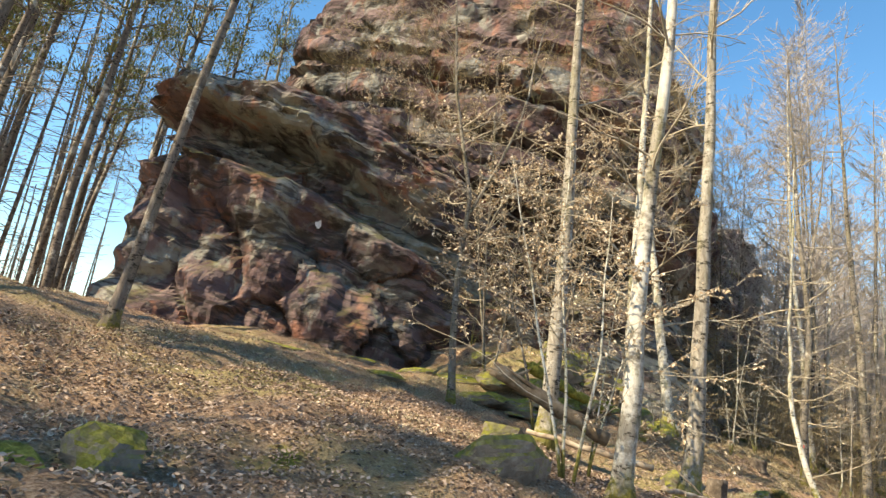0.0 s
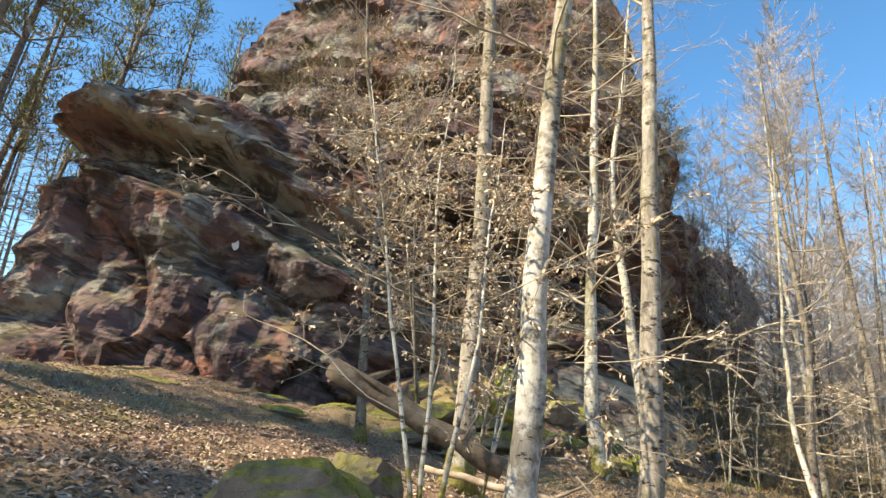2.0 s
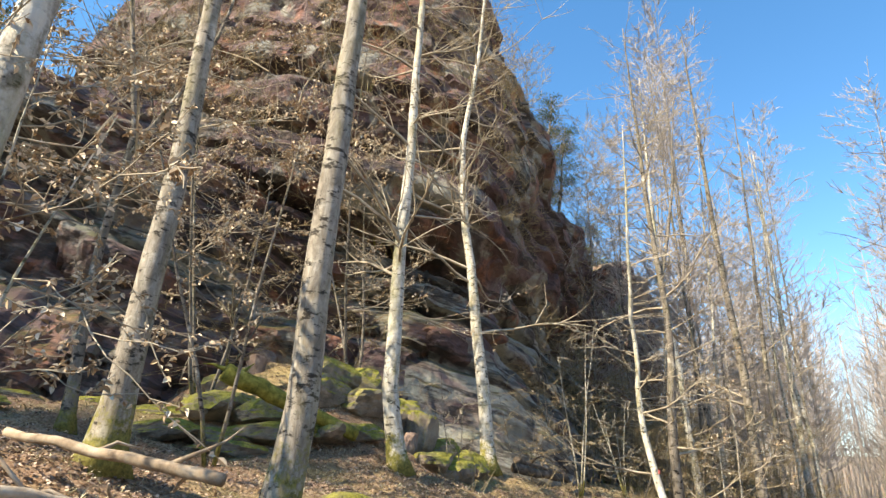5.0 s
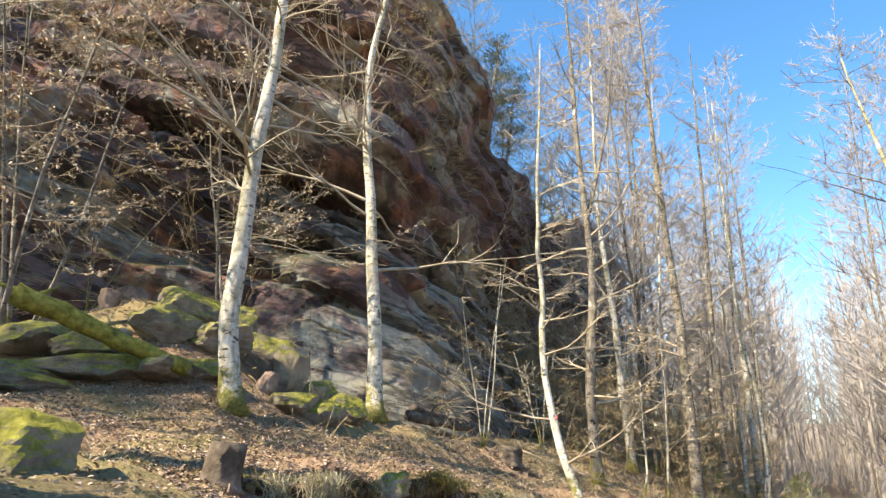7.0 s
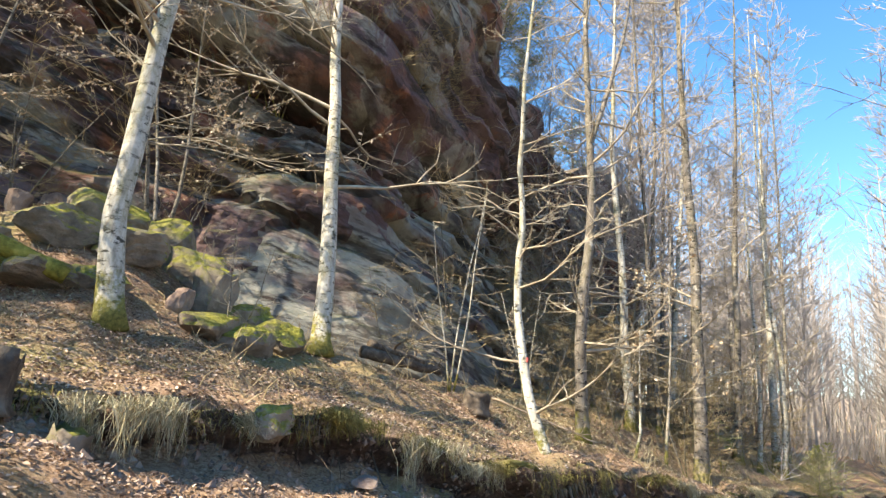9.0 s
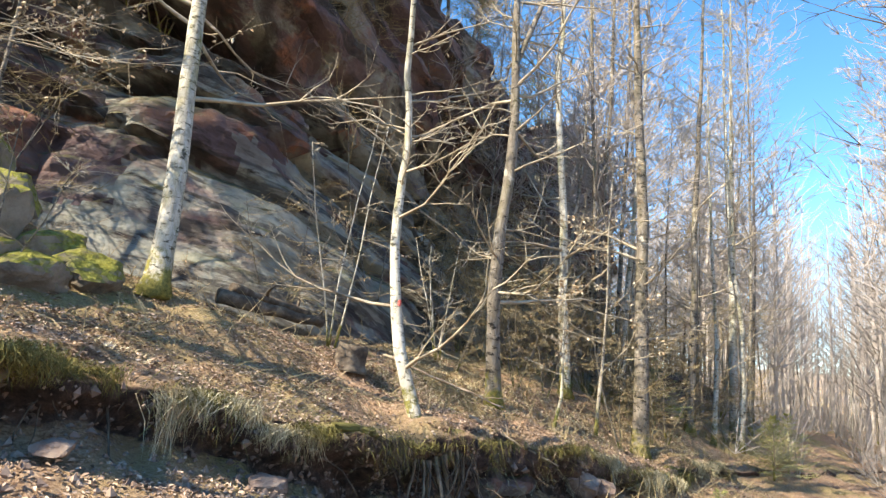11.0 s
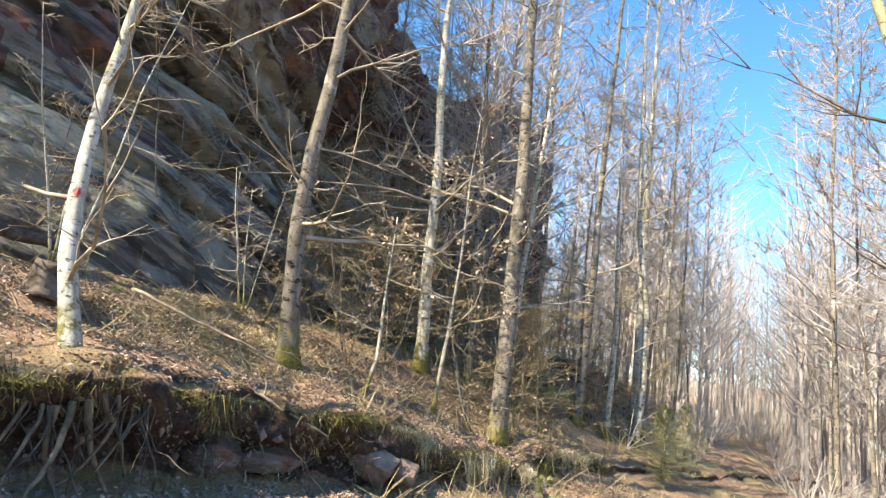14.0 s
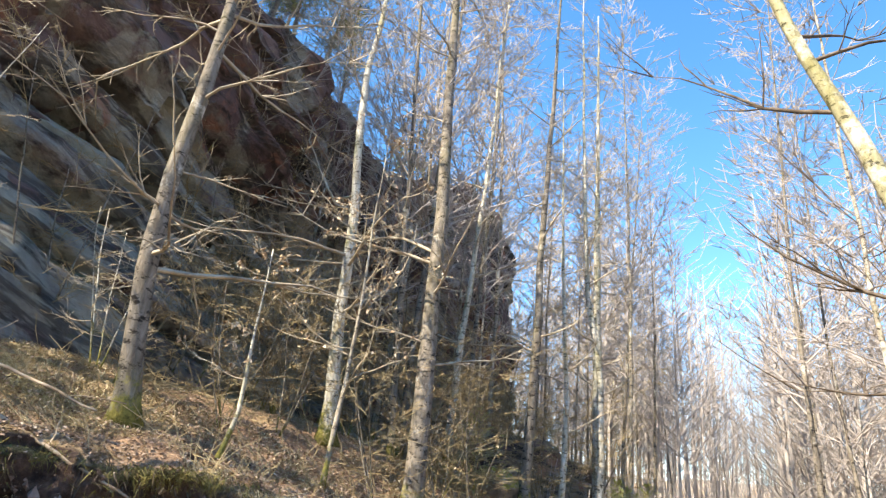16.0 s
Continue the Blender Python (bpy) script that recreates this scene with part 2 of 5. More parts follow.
WHITEPAINT = plain_material("white_paint", [(0.3, (0.62, 0.60, 0.58)), (0.7, (0.80, 0.79, 0.77))], 9.0)
REDPAINT = plain_material("red_paint", [(0.3, (0.36, 0.06, 0.055)), (0.7, (0.50, 0.14, 0.12))], 9.0)


# ---------------------------------------------------------------- mesh helpers
def mesh_object(name, verts, faces, mat, parent=None, smooth=True, label="", at=None):
    me = bpy.data.meshes.new(name)
    me.from_pydata(verts, [], faces)
    me.materials.append(mat)
    if smooth:
        me.polygons.foreach_set("use_smooth", [True] * len(me.polygons))
    me.update()
    ob = new(name, me)
    if parent is not None:
        ob.parent = parent
    if at is not None:
        ob.location = at
    if label:
        tagged(ob, label)
    return ob


class Soup:
    """Collects tubes and leaves for one mesh."""

    def __init__(self):
        self.v, self.f = [], []

    def tube(self, pts, radii, sides=4, cap=True):
        n0 = len(self.v)
        ref = Vector((0.31, 0.86, 0.4))
        for i, p in enumerate(pts):
            d = (pts[min(i + 1, len(pts) - 1)] - pts[max(i - 1, 0)]).normalized()
            a = d.cross(ref)
            if a.length < 0.05:
                a = d.cross(Vector((1, 0, 0)))
            a.normalize()
            c = d.cross(a)
            for k in range(sides):
                w = 2 * math.pi * k / sides
                self.v.append(p + (a * math.cos(w) + c * math.sin(w)) * radii[i])
        for i in range(len(pts) - 1):
            for k in range(sides):
                q, r = n0 + i * sides, (k + 1) % sides
                self.f.append((q + k, q + r, q + sides + r, q + sides + k))
        if cap:
            self.f.append(tuple(n0 + (len(pts) - 1) * sides + k for k in range(sides)))
            self.f.append(tuple(n0 + k for k in reversed(range(sides))))

    def leaf(self, p, d, up, size, bend=0.25):
        d = d.normalized()
        s = d.cross(up)
        if s.length < 0.01:
            s = Vector((1, 0, 0))
        s.normalize()
        u = s.cross(d)
        n0 = len(self.v)
        lift = u * size * bend
        self.v += [p, p + d * size * 0.32 + s * size * 0.27 + lift, p + d * size * 0.72 + s * size * 0.2 + lift * 0.7, p + d * size, p + d * size * 0.68 - s * size * 0.22 + lift * 0.8, p + d * size * 0.3 - s * size * 0.25 + lift]
        self.f += [(n0, n0 + 1, n0 + 2, n0 + 3), (n0, n0 + 3, n0 + 4, n0 + 5)]

    def blade(self, p, tip, width):
        d = tip - p
        s = Vector((-d.y, d.x, 0.01)).normalized() * width
        n0 = len(self.v)
        mid = p + d * 0.5 + Vector((0, 0, 0.12 * d.length))
        self.v += [p - s, p + s, mid + s * 0.7, mid - s * 0.7, tip]
        self.f += [(n0, n0 + 1, n0 + 2, n0 + 3), (n0 + 3, n0 + 2, n0 + 4)]

    def make(self, name, mat, parent=None, smooth=True, label="", at=None):
        return mesh_object(name, [tuple(p) for p in self.v], self.f, mat, parent, smooth, label, at)


def smooth_step(a, b, x):
    k = min(1.0, max(0.0, (x - a) / (b - a)))
    return k * k * (3 - 2 * k)


def lerp_table(table, x):
    if x <= table[0][0]:
        return table[0][1]
    for (a, p), (b, q) in zip(table, table[1:]):
        if x <= b:
            return p + (q - p) * (x - a) / (b - a)
    return table[-1][1]


def fbm(p, octaves=4):
    return noise.fractal(p, 1.0, 2.0, octaves, noise_basis="PERLIN_ORIGINAL")


# ---------------------------------------------------------------- ground
# s runs along the walk, n to its left and uphill
AX, AY = Vector((0.748, 0.663)), Vector((-0.663, 0.748))
O = Vector((-0.24, -1.02))


def to_sn(x, y):
    p = Vector((x, y)) - O
    return p.dot(AX), p.dot(AY)


def to_xy(s, n):
    p = O + AX * s + AY * n
    return p.x, p.y


BASE = [(-600, 40), (-60, 5.0), (-10, 0.95), (0, -0.17), (19, -1.94), (26, -2.06), (40, -2.35), (65, -2.8), (90, -1.4), (140, 5), (300, 16), (600, 24)]
# rise over the path: early slope, and the cut bank further on
RISE_A = [(-600, 60), (-140, 18), (-60, -3), (-25, -4.0), (-8, -1.5), (-1.5, -0.12), (0, 0.0), (2.0, 0.35), (4.0, 1.25), (6, 1.5), (8.5, 2.0), (11, 2.6), (17, 3.55), (24, 4.4), (40, 4.2), (90, -3), (600, -30)]
RISE_C = [(-600, 60), (-140, 18), (-60, -3), (-25, -4.0), (-8, -1.5), (-1.5, -0.12), (0, 0.0), (3.0, 0.6), (4.9, 1.1), (5.4, 1.6), (6.2, 1.82), (8.4, 2.52), (10, 3.05), (14, 4.2), (24, 5.4), (40, 6.4), (90, 3), (600, -20)]
SHIFT = [(17.5, 0.0), (20.5, 0.55), (22.2, 0.25), (23.4, 0.05), (25.5, 0.35), (28, 0.3), (31, 0.0)]
RISE_B = [(-600, 60), (-140, 18), (-60, -3), (-25, -4.0), (-8, -1.5), (-1.5, -0.12), (0, 0.0), (3.0, 0.42), (5.0, 0.85), (5.5, 1.62), (6.2, 1.97), (8.4, 2.78), (10, 3.1), (14, 3.7), (24, 5.2), (40, 6.4), (90, 3), (600, -20)]

# the lower bank further on
RISE_D = [(-600, 60), (-140, 18), (-60, -3), (-25, -4.0), (-8, -1.5), (-1.5, -0.12), (0, 0.0), (3.0, 0.45), (4.7, 0.75), (5.15, 1.05), (5.6, 1.38), (6.2, 1.62), (7.0, 2.08), (8.4, 2.78), (10, 3.1), (14, 3.7), (24, 5.2), (40, 6.4), (90, 3), (600, -20)]


def run_out(s):
    return smooth_step(21.7, 23.4, s)


def cut(s):
    return smooth_step(10.8, 13.2, s) * (1 - 0.55 * smooth_step(24, 32, s))


def ground_z(x, y):
    s, n = to_sn(x, y)
    return ground_sn(s, n)


def ground_sn(s, n, rough=True):
    k, tall = cut(s), smooth_step(14.5, 18.5, s)
    m = n - lerp_table(SHIFT, s) * smooth_step(2, 4.5, n) * (1 - smooth_step(6.2, 8, n))
    z = lerp_table(BASE, s) + lerp_table(RISE_A, n) * (1 - k) + ((lerp_table(RISE_B, m) * (1 - run_out(s)) + lerp_table(RISE_D, m) * run_out(s)) * tall + lerp_table(RISE_C, m) * (1 - tall)) * k
    # the slope flattens towards the pines
    z -= (1 - smooth_step(3.5, 9.0, s)) * (0.25 * smooth_step(6, 10, n) + 1.25 * smooth_step(11, 21, n))
    z -= (1 - smooth_step(1.5, 4.5, s)) * 0.5 * smooth_step(2.6, 4.6, n) * (1 - smooth_step(6, 10, n))
    z += 0.95 * math.exp(-((s - 13.2) ** 2 + (n - 11.0) ** 2) / 5.0)
    z += 0.16 * k * fbm(Vector((s * 0.9, 1.3, 8.1)), 3) * smooth_step(5.0, 5.4, m) * (1 - smooth_step(5.8, 7.0, m))
    if rough:
        amp = smooth_step(-1.2, 2.5, abs(n - 0.2)) * 0.8 + 0.2
        z += 0.14 * amp * fbm(Vector((s * 0.5, n * 0.5, 3.1)), 4) + 0.085 * amp * fbm(Vector((s * 1.8, n * 2.2, 7.7)), 4)
    return z


def axis(stops):
    out = []
    for (a, step), (b, _) in zip(stops, stops[1:]):
        c = max(1, round((b - a) / step))
        out += [a + (b - a) * i / c for i in range(c)]
    return out + [stops[-1][0]]


def bank_push(s, n):
    # undercut lip of the bank
    k = cut(s) * (1 - 0.3 * run_out(s))
    n = n - lerp_table(SHIFT, s)
    if k < 0.05 or not 4.7 < n < 6.3:
        return 0.0
    lip = (0.36 + 0.22 * smooth_step(16.5, 18, s)) * k * (0.65 + 0.7 * fbm(Vector((s * 0.9, 0.4, 1.9)), 3))
    wob = 0.25 * k * fbm(Vector((s * 1.7, n * 2.0, 5.0)), 4) + 0.07 * k * fbm(Vector((s * 6.0, n * 7.0, 2.0)), 3)
    return -lip * smooth_step(5.15, 5.55, n) * (1 - smooth_step(5.7, 6.3, n)) + 0.34 * k * smooth_step(4.8, 5.1, n) * (1 - smooth_step(5.15, 5.35, n)) + wob * smooth_step(4.7, 5.0, n) * (1 - smooth_step(5.8, 6.3, n))


def build_ground():
    ss = axis([(-600, 60), (-60, 6), (-12, 0.5), (0, 0.12), (27, 0.3), (45, 1.0), (80, 5), (150, 50), (600, 50)])
    ns = axis([(-600, 60), (-60, 5), (-12, 0.6), (-2, 0.2), (4.4, 0.045), (6.5, 0.12), (17, 0.4), (26, 1.5), (60, 8), (120, 60), (600, 60)])
    verts, faces = [], []
    for n in ns:
        for s in ss:
            z = ground_sn(s, n)
            nn, zz = n, z
            nn += bank_push(s, n)
            x, y = to_xy(s, nn)
            verts.append((x, y, zz))
    w = len(ss)
    for i in range(len(ns) - 1):
        for j in range(w - 1):
            a = i * w + j
            faces.append((a, a + 1, a + w + 1, a + w))
    ob = mesh_object("ground", verts, faces, GROUND)
    return tagged(ob, "sloping forest floor with dead leaves, moss and an earth bank", "ground", kind="structure")


build_ground()


# ---------------------------------------------------------------- rock faces
def rock_sheet(name, plan, z_low, z_top, bulge, seed, step=0.11, dip=0.35, label="", depth=4.0, slab=None, quiet_below=-99.0):
    """A layered face over a line in plan; bulge(u, z) pushes it outwards (to the right of the line's way)."""
    pts = [Vector(p) for p in plan]
    dense = []
    for i in range(len(pts) - 1):
        p0, p1, p2, p3 = pts[max(i - 1, 0)], pts[i], pts[i + 1], pts[min(i + 2, len(pts) - 1)]
        c = max(2, int((p2 - p1).length / step))
        for j in range(c):
            t = j / c
            dense.append(0.5 * (2 * p1 + (p2 - p0) * t + (2 * p0 - 5 * p1 + 4 * p2 - p3) * t * t + (3 * p1 - p0 - 3 * p2 + p3) * t ** 3))
    dense.append(pts[-1])
    u = [0.0]
    for a, b in zip(dense, dense[1:]):
        u.append(u[-1] + (b - a).length)
    rnd = random.Random(seed)
    edges, z = [], -30.0
    while z < 60:
        edges.append((z, rnd.uniform(-1, 1)))
        z += rnd.choice((0.12, 0.2, 0.3, 0.5, 0.9, 1.4))
    zs_list = [e[0] for e in edges]
    verts, faces = [], []
    rows = max(10, int(max(z_top(x) - z_low(x) for x in u) / step))
    off = Vector((seed * 3.7, seed * 1.3, 0))
    for i, p in enumerate(dense):
        a, b = dense[max(i - 2, 0)], dense[min(i + 2, len(dense) - 1)]
        d = (b - a).normalized()
        nrm = Vector((d.y, -d.x))
        lo, hi = z_low(u[i]), z_top(u[i])
        for r in range(rows + 3):
            k = min(r, rows) / rows
            z = lo + (hi - lo) * k
            q = Vector((u[i] * 0.35, z * 0.35, 0)) + off
            w = z + dip * u[i] + 0.4 * fbm(q * 0.6, 2) + 0.06 * fbm(q * 5, 2)
            lay = np.searchsorted(zs_list, w) - 1
            e0, e1 = edges[lay], edges[lay + 1]
            f = (w - e0[0]) / (e1[0] - e0[0])
            step_out = e0[1] * (1 - smooth_step(0.86, 1.0, f)) + e1[1] * smooth_step(0.86, 1.0, f)
            amp = 0.10 + 0.34 * max(0, fbm(q * 0.7 + Vector((5, 0, 2)), 2) + 0.3)
            calm = 0.1 if slab is not None and slab(u[i], z) else 1.0
            if z < quiet_below:
                calm = 0.15
                amp *= 0.22
            o = bulge(u[i], z) + amp * step_out * (0.3 + 0.7 * calm)
            cell = noise.cell_vector(Vector((u[i] * 0.3 + 0.3 * fbm(q * 2, 2), w * 0.8, seed)))
            o += 0.42 * fbm(q * 1.1, 4) + 0.46 * calm * (cell.x - 0.5) + 0.05 * fbm(q * 9, 3)
            x, y = p.x + nrm.x * o, p.y + nrm.y * o
            if r > rows:
                back = depth * (r - rows)
                x, y = p.x - nrm.x * back * 0.5, p.y - nrm.y * back * 0.5
                z = hi + 0.25 * (r - rows) + 0.5 * fbm(Vector((x * 0.5, y * 0.5, 1)), 3)
            verts.append((x, y, z + 0.10 * fbm(q * 3 + Vector((0, 0, 8)), 3)))
    w = rows + 3
    for i in range(len(dense) - 1):
        for r in range(w - 1):
            a = i * w + r
            faces.append((a, a + w, a + w + 1, a + 1))
    ob = mesh_object(name, verts, faces, ROCK, smooth=False)
    if slab is not None:
        ob.data.materials.append(SLAB)
        mark = [1 if slab(u[i], verts[i * w + r][2]) else 0 for i in range(len(dense) - 1) for r in range(w - 1)]
        ob.data.polygons.foreach_set("material_index", mark)
        ob.data.polygons.foreach_set("use_smooth", [bool(k) for k in mark])
    return tagged(ob, label, "rock", kind="structure")


def block_bulge(u, z):
    # lower wall of lumps, hollow under the roof slab, roof standing out
    roof = lerp_table([(0, 9.3), (10, 9.25), (13, 8.5), (16, 7.0), (19, 5.4), (22, 4.4)], u)
    floor_ = lerp_table([(0, 7.7), (10, 7.6), (13, 7.0), (16, 5.7), (19, 4.2)], u)
    deep = lerp_table([(0, 0.2), (7, 0.5), (9, 1.4), (13, 1.6), (15, 1.1), (17, 0.5), (19, 0.0)], u)
    hollow = smooth_step(floor_ - 0.4, floor_ + 0.4, z) * (1 - smooth_step(roof - 0.15, roof + 0.15, z))
    ledge = smooth_step(floor_ - 2.0, floor_ - 0.3, z) * (1 - smooth_step(floor_ - 0.1, floor_ + 0.3, z))
    out = -deep * hollow + 0.75 * ledge
    out += 0.3 * smooth_step(roof - 0.1, roof + 0.3, z) * (1 - smooth_step(9.9, 10.9, z))
    out += 0.7 * (1 - smooth_step(2.0, 4.6, z))
    # rounded lumps with deep joints between them
    low = 1 - smooth_step(floor_ - 0.6, floor_ + 0.1, z)
    q = Vector((u * 0.42 + z * 0.12, z * 0.30, 0.0))
    q += 0.22 * Vector((fbm(q * 1.6, 3), fbm(q * 1.6 + Vector((7, 3, 1)), 3), 0))
    near, second = noise.voronoi(q)[0][:2]
    tilt = noise.cell_vector(Vector((noise.voronoi(q)[1][0])) * 9.7)
    out += low * (1.1 * min(0.35, second - near) - 0.3 + 0.7 * (tilt.x - 0.5) + 0.55 * fbm(Vector((u * 0.6, z * 0.5, 3)), 5))
    out += 0.45 * fbm(Vector((u * 0.5, z * 1.9 + u * 0.5, 9)), 4) * smooth_step(floor_ - 0.3, floor_ + 0.5, z)
    out -= 0.6 * max(0, z - 9.8)
    return out


def cliff_bulge(u, z):
    out = 1.3 * (1 - smooth_step(0.8, 4.4, z)) * smooth_step(12, 16, u)
    out += (1.2 * smooth_step(6.5, 8.5, z) - 0.9 * smooth_step(11.5, 15.5, z)) * (1 - 0.85 * smooth_step(22, 27, u))
    out -= 0.8 * smooth_step(4.6, 5.6, z) * (1 - smooth_step(6.4, 7.6, z))
    # long open seams that follow the dip of the beds
    w = z + 0.28 * u + 0.25 * fbm(Vector((u * 0.3, z * 0.3, 4)), 2)
    for level, wide, deep in ((13.45, 0.2, 1.4), (11.9, 0.12, 0.6), (15.6, 0.16, 0.8), (10.6, 0.12, 0.5), (17.4, 0.2, 0.8), (12.7, 0.07, 0.35), (14.4, 0.08, 0.4)):
        out -= deep * math.exp(-((w - level) / wide) ** 2)
    return out


def pale_slab(u, z):
    edge = lerp_table([(20, 1.2), (24, 3.7), (30, 6.9), (40, 7.5)], u) + 1.3 * fbm(Vector((u * 0.4, z * 0.9 + u * 0.5, 2)), 4)
    seam = fbm(Vector((u * 0.12, z * 1.2 + u * 0.34, 6)), 3)
    return u > 20.5 and z < edge and seam > -0.55


BLOCK = rock_sheet("rock_block", [(-8.6, 25.0), (-10.3, 20.6), (-10.2, 17.6), (-8.4, 16.6), (-5.0, 16.4), (-1.8, 16.9), (0.8, 18.3), (3.4, 19.6)],
           lambda u: 1.2, lambda u: lerp_table([(0, 10.2), (9, 10.3), (12, 10.1), (15, 9.4), (19, 7.4), (22, 5)], u), block_bulge, 3, 0.09, 0.38,
           "layered red and grey sandstone block with an overhanging roof", quiet_below=7.2)
CLIFF = rock_sheet("cliff", [(-7.0, 33.0), (-8.4, 27.0), (-8.0, 24.2), (-5.0, 21.6), (-1.0, 20.0), (3.2, 19.0), (6.6, 19.4), (9.6, 23.6), (13.0, 29.6), (13.4, 33.5), (11.0, 39.0)],
           lambda u: 0.2, lambda u: lerp_table([(0, 15.5), (8, 15.9), (11, 17.3), (15, 18.5), (19, 19.0), (23, 18.0), (25.5, 15.4), (27.2, 13.6), (29, 11.9), (31, 11.0), (34, 10.5), (38, 10.8), (42, 11), (50, 11)], u) + 0.5 * fbm(Vector((u * 0.5, 0, 0)), 3),
           cliff_bulge, 5, 0.12, 0.3, "tall sandstone cliff, purple red with pale grey-green slabs", 6.0, pale_slab)
rock_sheet("far_cliff", [(11.0, 33.6), (14.6, 33.8), (17.6, 36.4), (20.0, 39.4), (22.5, 46.0), (25.0, 56.0)], lambda u: -1.0,
           lambda u: lerp_table([(0, 12.2), (3.5, 12.4), (8, 13.9), (11, 13.6), (13, 10.4), (18, 9.0), (28, 7)], u) + 0.6 * fbm(Vector((u * 0.6, 3, 0)), 3), lambda u, z: 0.5 * fbm(Vector((u * 0.4, z * 0.4, 2)), 3), 9, 0.18, 0.4, "far brown sandstone outcrop among trees", 6.0)


# ---------------------------------------------------------------- trees
def wander(p, d, length, parts, rnd, turn, lift=0.0):
    pts = [p.copy()]
    d = d.normalized()
    for _ in range(parts):
        d = (d + Vector((rnd.gauss(0, turn), rnd.gauss(0, turn), rnd.gauss(0, turn) + lift))).normalized()
        pts.append(pts[-1] + d * length / parts)
    return pts


def taper(r0, r1, n):
    return [r0 + (r1 - r0) * i / (n - 1) for i in range(n)]


def crown_into(soup, pts, radii, rnd, first, limbs, length, rise, twigs, sub, leaf_soup=None, leaves=0, leaf_size=0.07, spread=1.0, fine=1.0):
    n = len(pts) - 1
    for _ in range(limbs):
        k = first + (1 - first) * rnd.random() ** 0.9
        i = min(n - 1, int(k * n))
        f = k * n - i
        p = pts[i].lerp(pts[i + 1], f)
        r = radii[i] * 0.38
        a = rnd.uniform(0, 2 * math.pi)
        d = Vector((math.cos(a) * spread, math.sin(a) * spread, rise + rnd.uniform(-0.2, 0.3)))
        ln = length * rnd.uniform(0.5, 1.15) * (1.05 - 0.55 * (k - first) / max(0.01, 1 - first))
        q = wander(p, d, ln, 6 if fine == 1.0 else 5, rnd, 0.14, 0.03)
        rr = max(0.006, min(r, ln * 0.012))
        soup.tube(q, taper(rr, 0.004, len(q)), 4 if fine == 1.0 else 3, False)
        for _ in range(twigs):
            j = rnd.randint(1, len(q) - 1)
            e = (q[j] - q[j - 1]).normalized()
            side = Vector((rnd.gauss(0, 1), rnd.gauss(0, 1), rnd.gauss(0.1, 0.5)))
            t = wander(q[j], e + side * 0.55, ln * rnd.uniform(0.25, 0.5), 4 if fine == 1.0 else 2, rnd, 0.16, 0.03)
            soup.tube(t, taper(max(rr * 0.45, 0.004 * fine), 0.0025 * fine, len(t)), 3, False)
            for _ in range(sub):
                m = rnd.randint(0 if len(t) < 4 else 1, len(t) - 2)
                g = wander(t[m], (t[m + 1] - t[m]).normalized() + Vector((rnd.gauss(0, 0.6), rnd.gauss(0, 0.6), rnd.gauss(0.1, 0.5))), ln * rnd.uniform(0.08, 0.2), 2 if fine == 1.0 else 1, rnd, 0.15)
                soup.tube(g, taper(0.004 * fine, 0.002 * fine, len(g)), 3, False)
                if leaf_soup is not None:
                    for _ in range(leaves):
                        h = g[-1].lerp(g[0], rnd.random())
                        leaf_soup.leaf(h, Vector((rnd.gauss(0, 1), rnd.gauss(0, 1), -0.6 + rnd.gauss(0, 0.5))), Vector((rnd.gauss(0, 1), rnd.gauss(0, 1), 1)), leaf_size * rnd.uniform(0.6, 1.2))


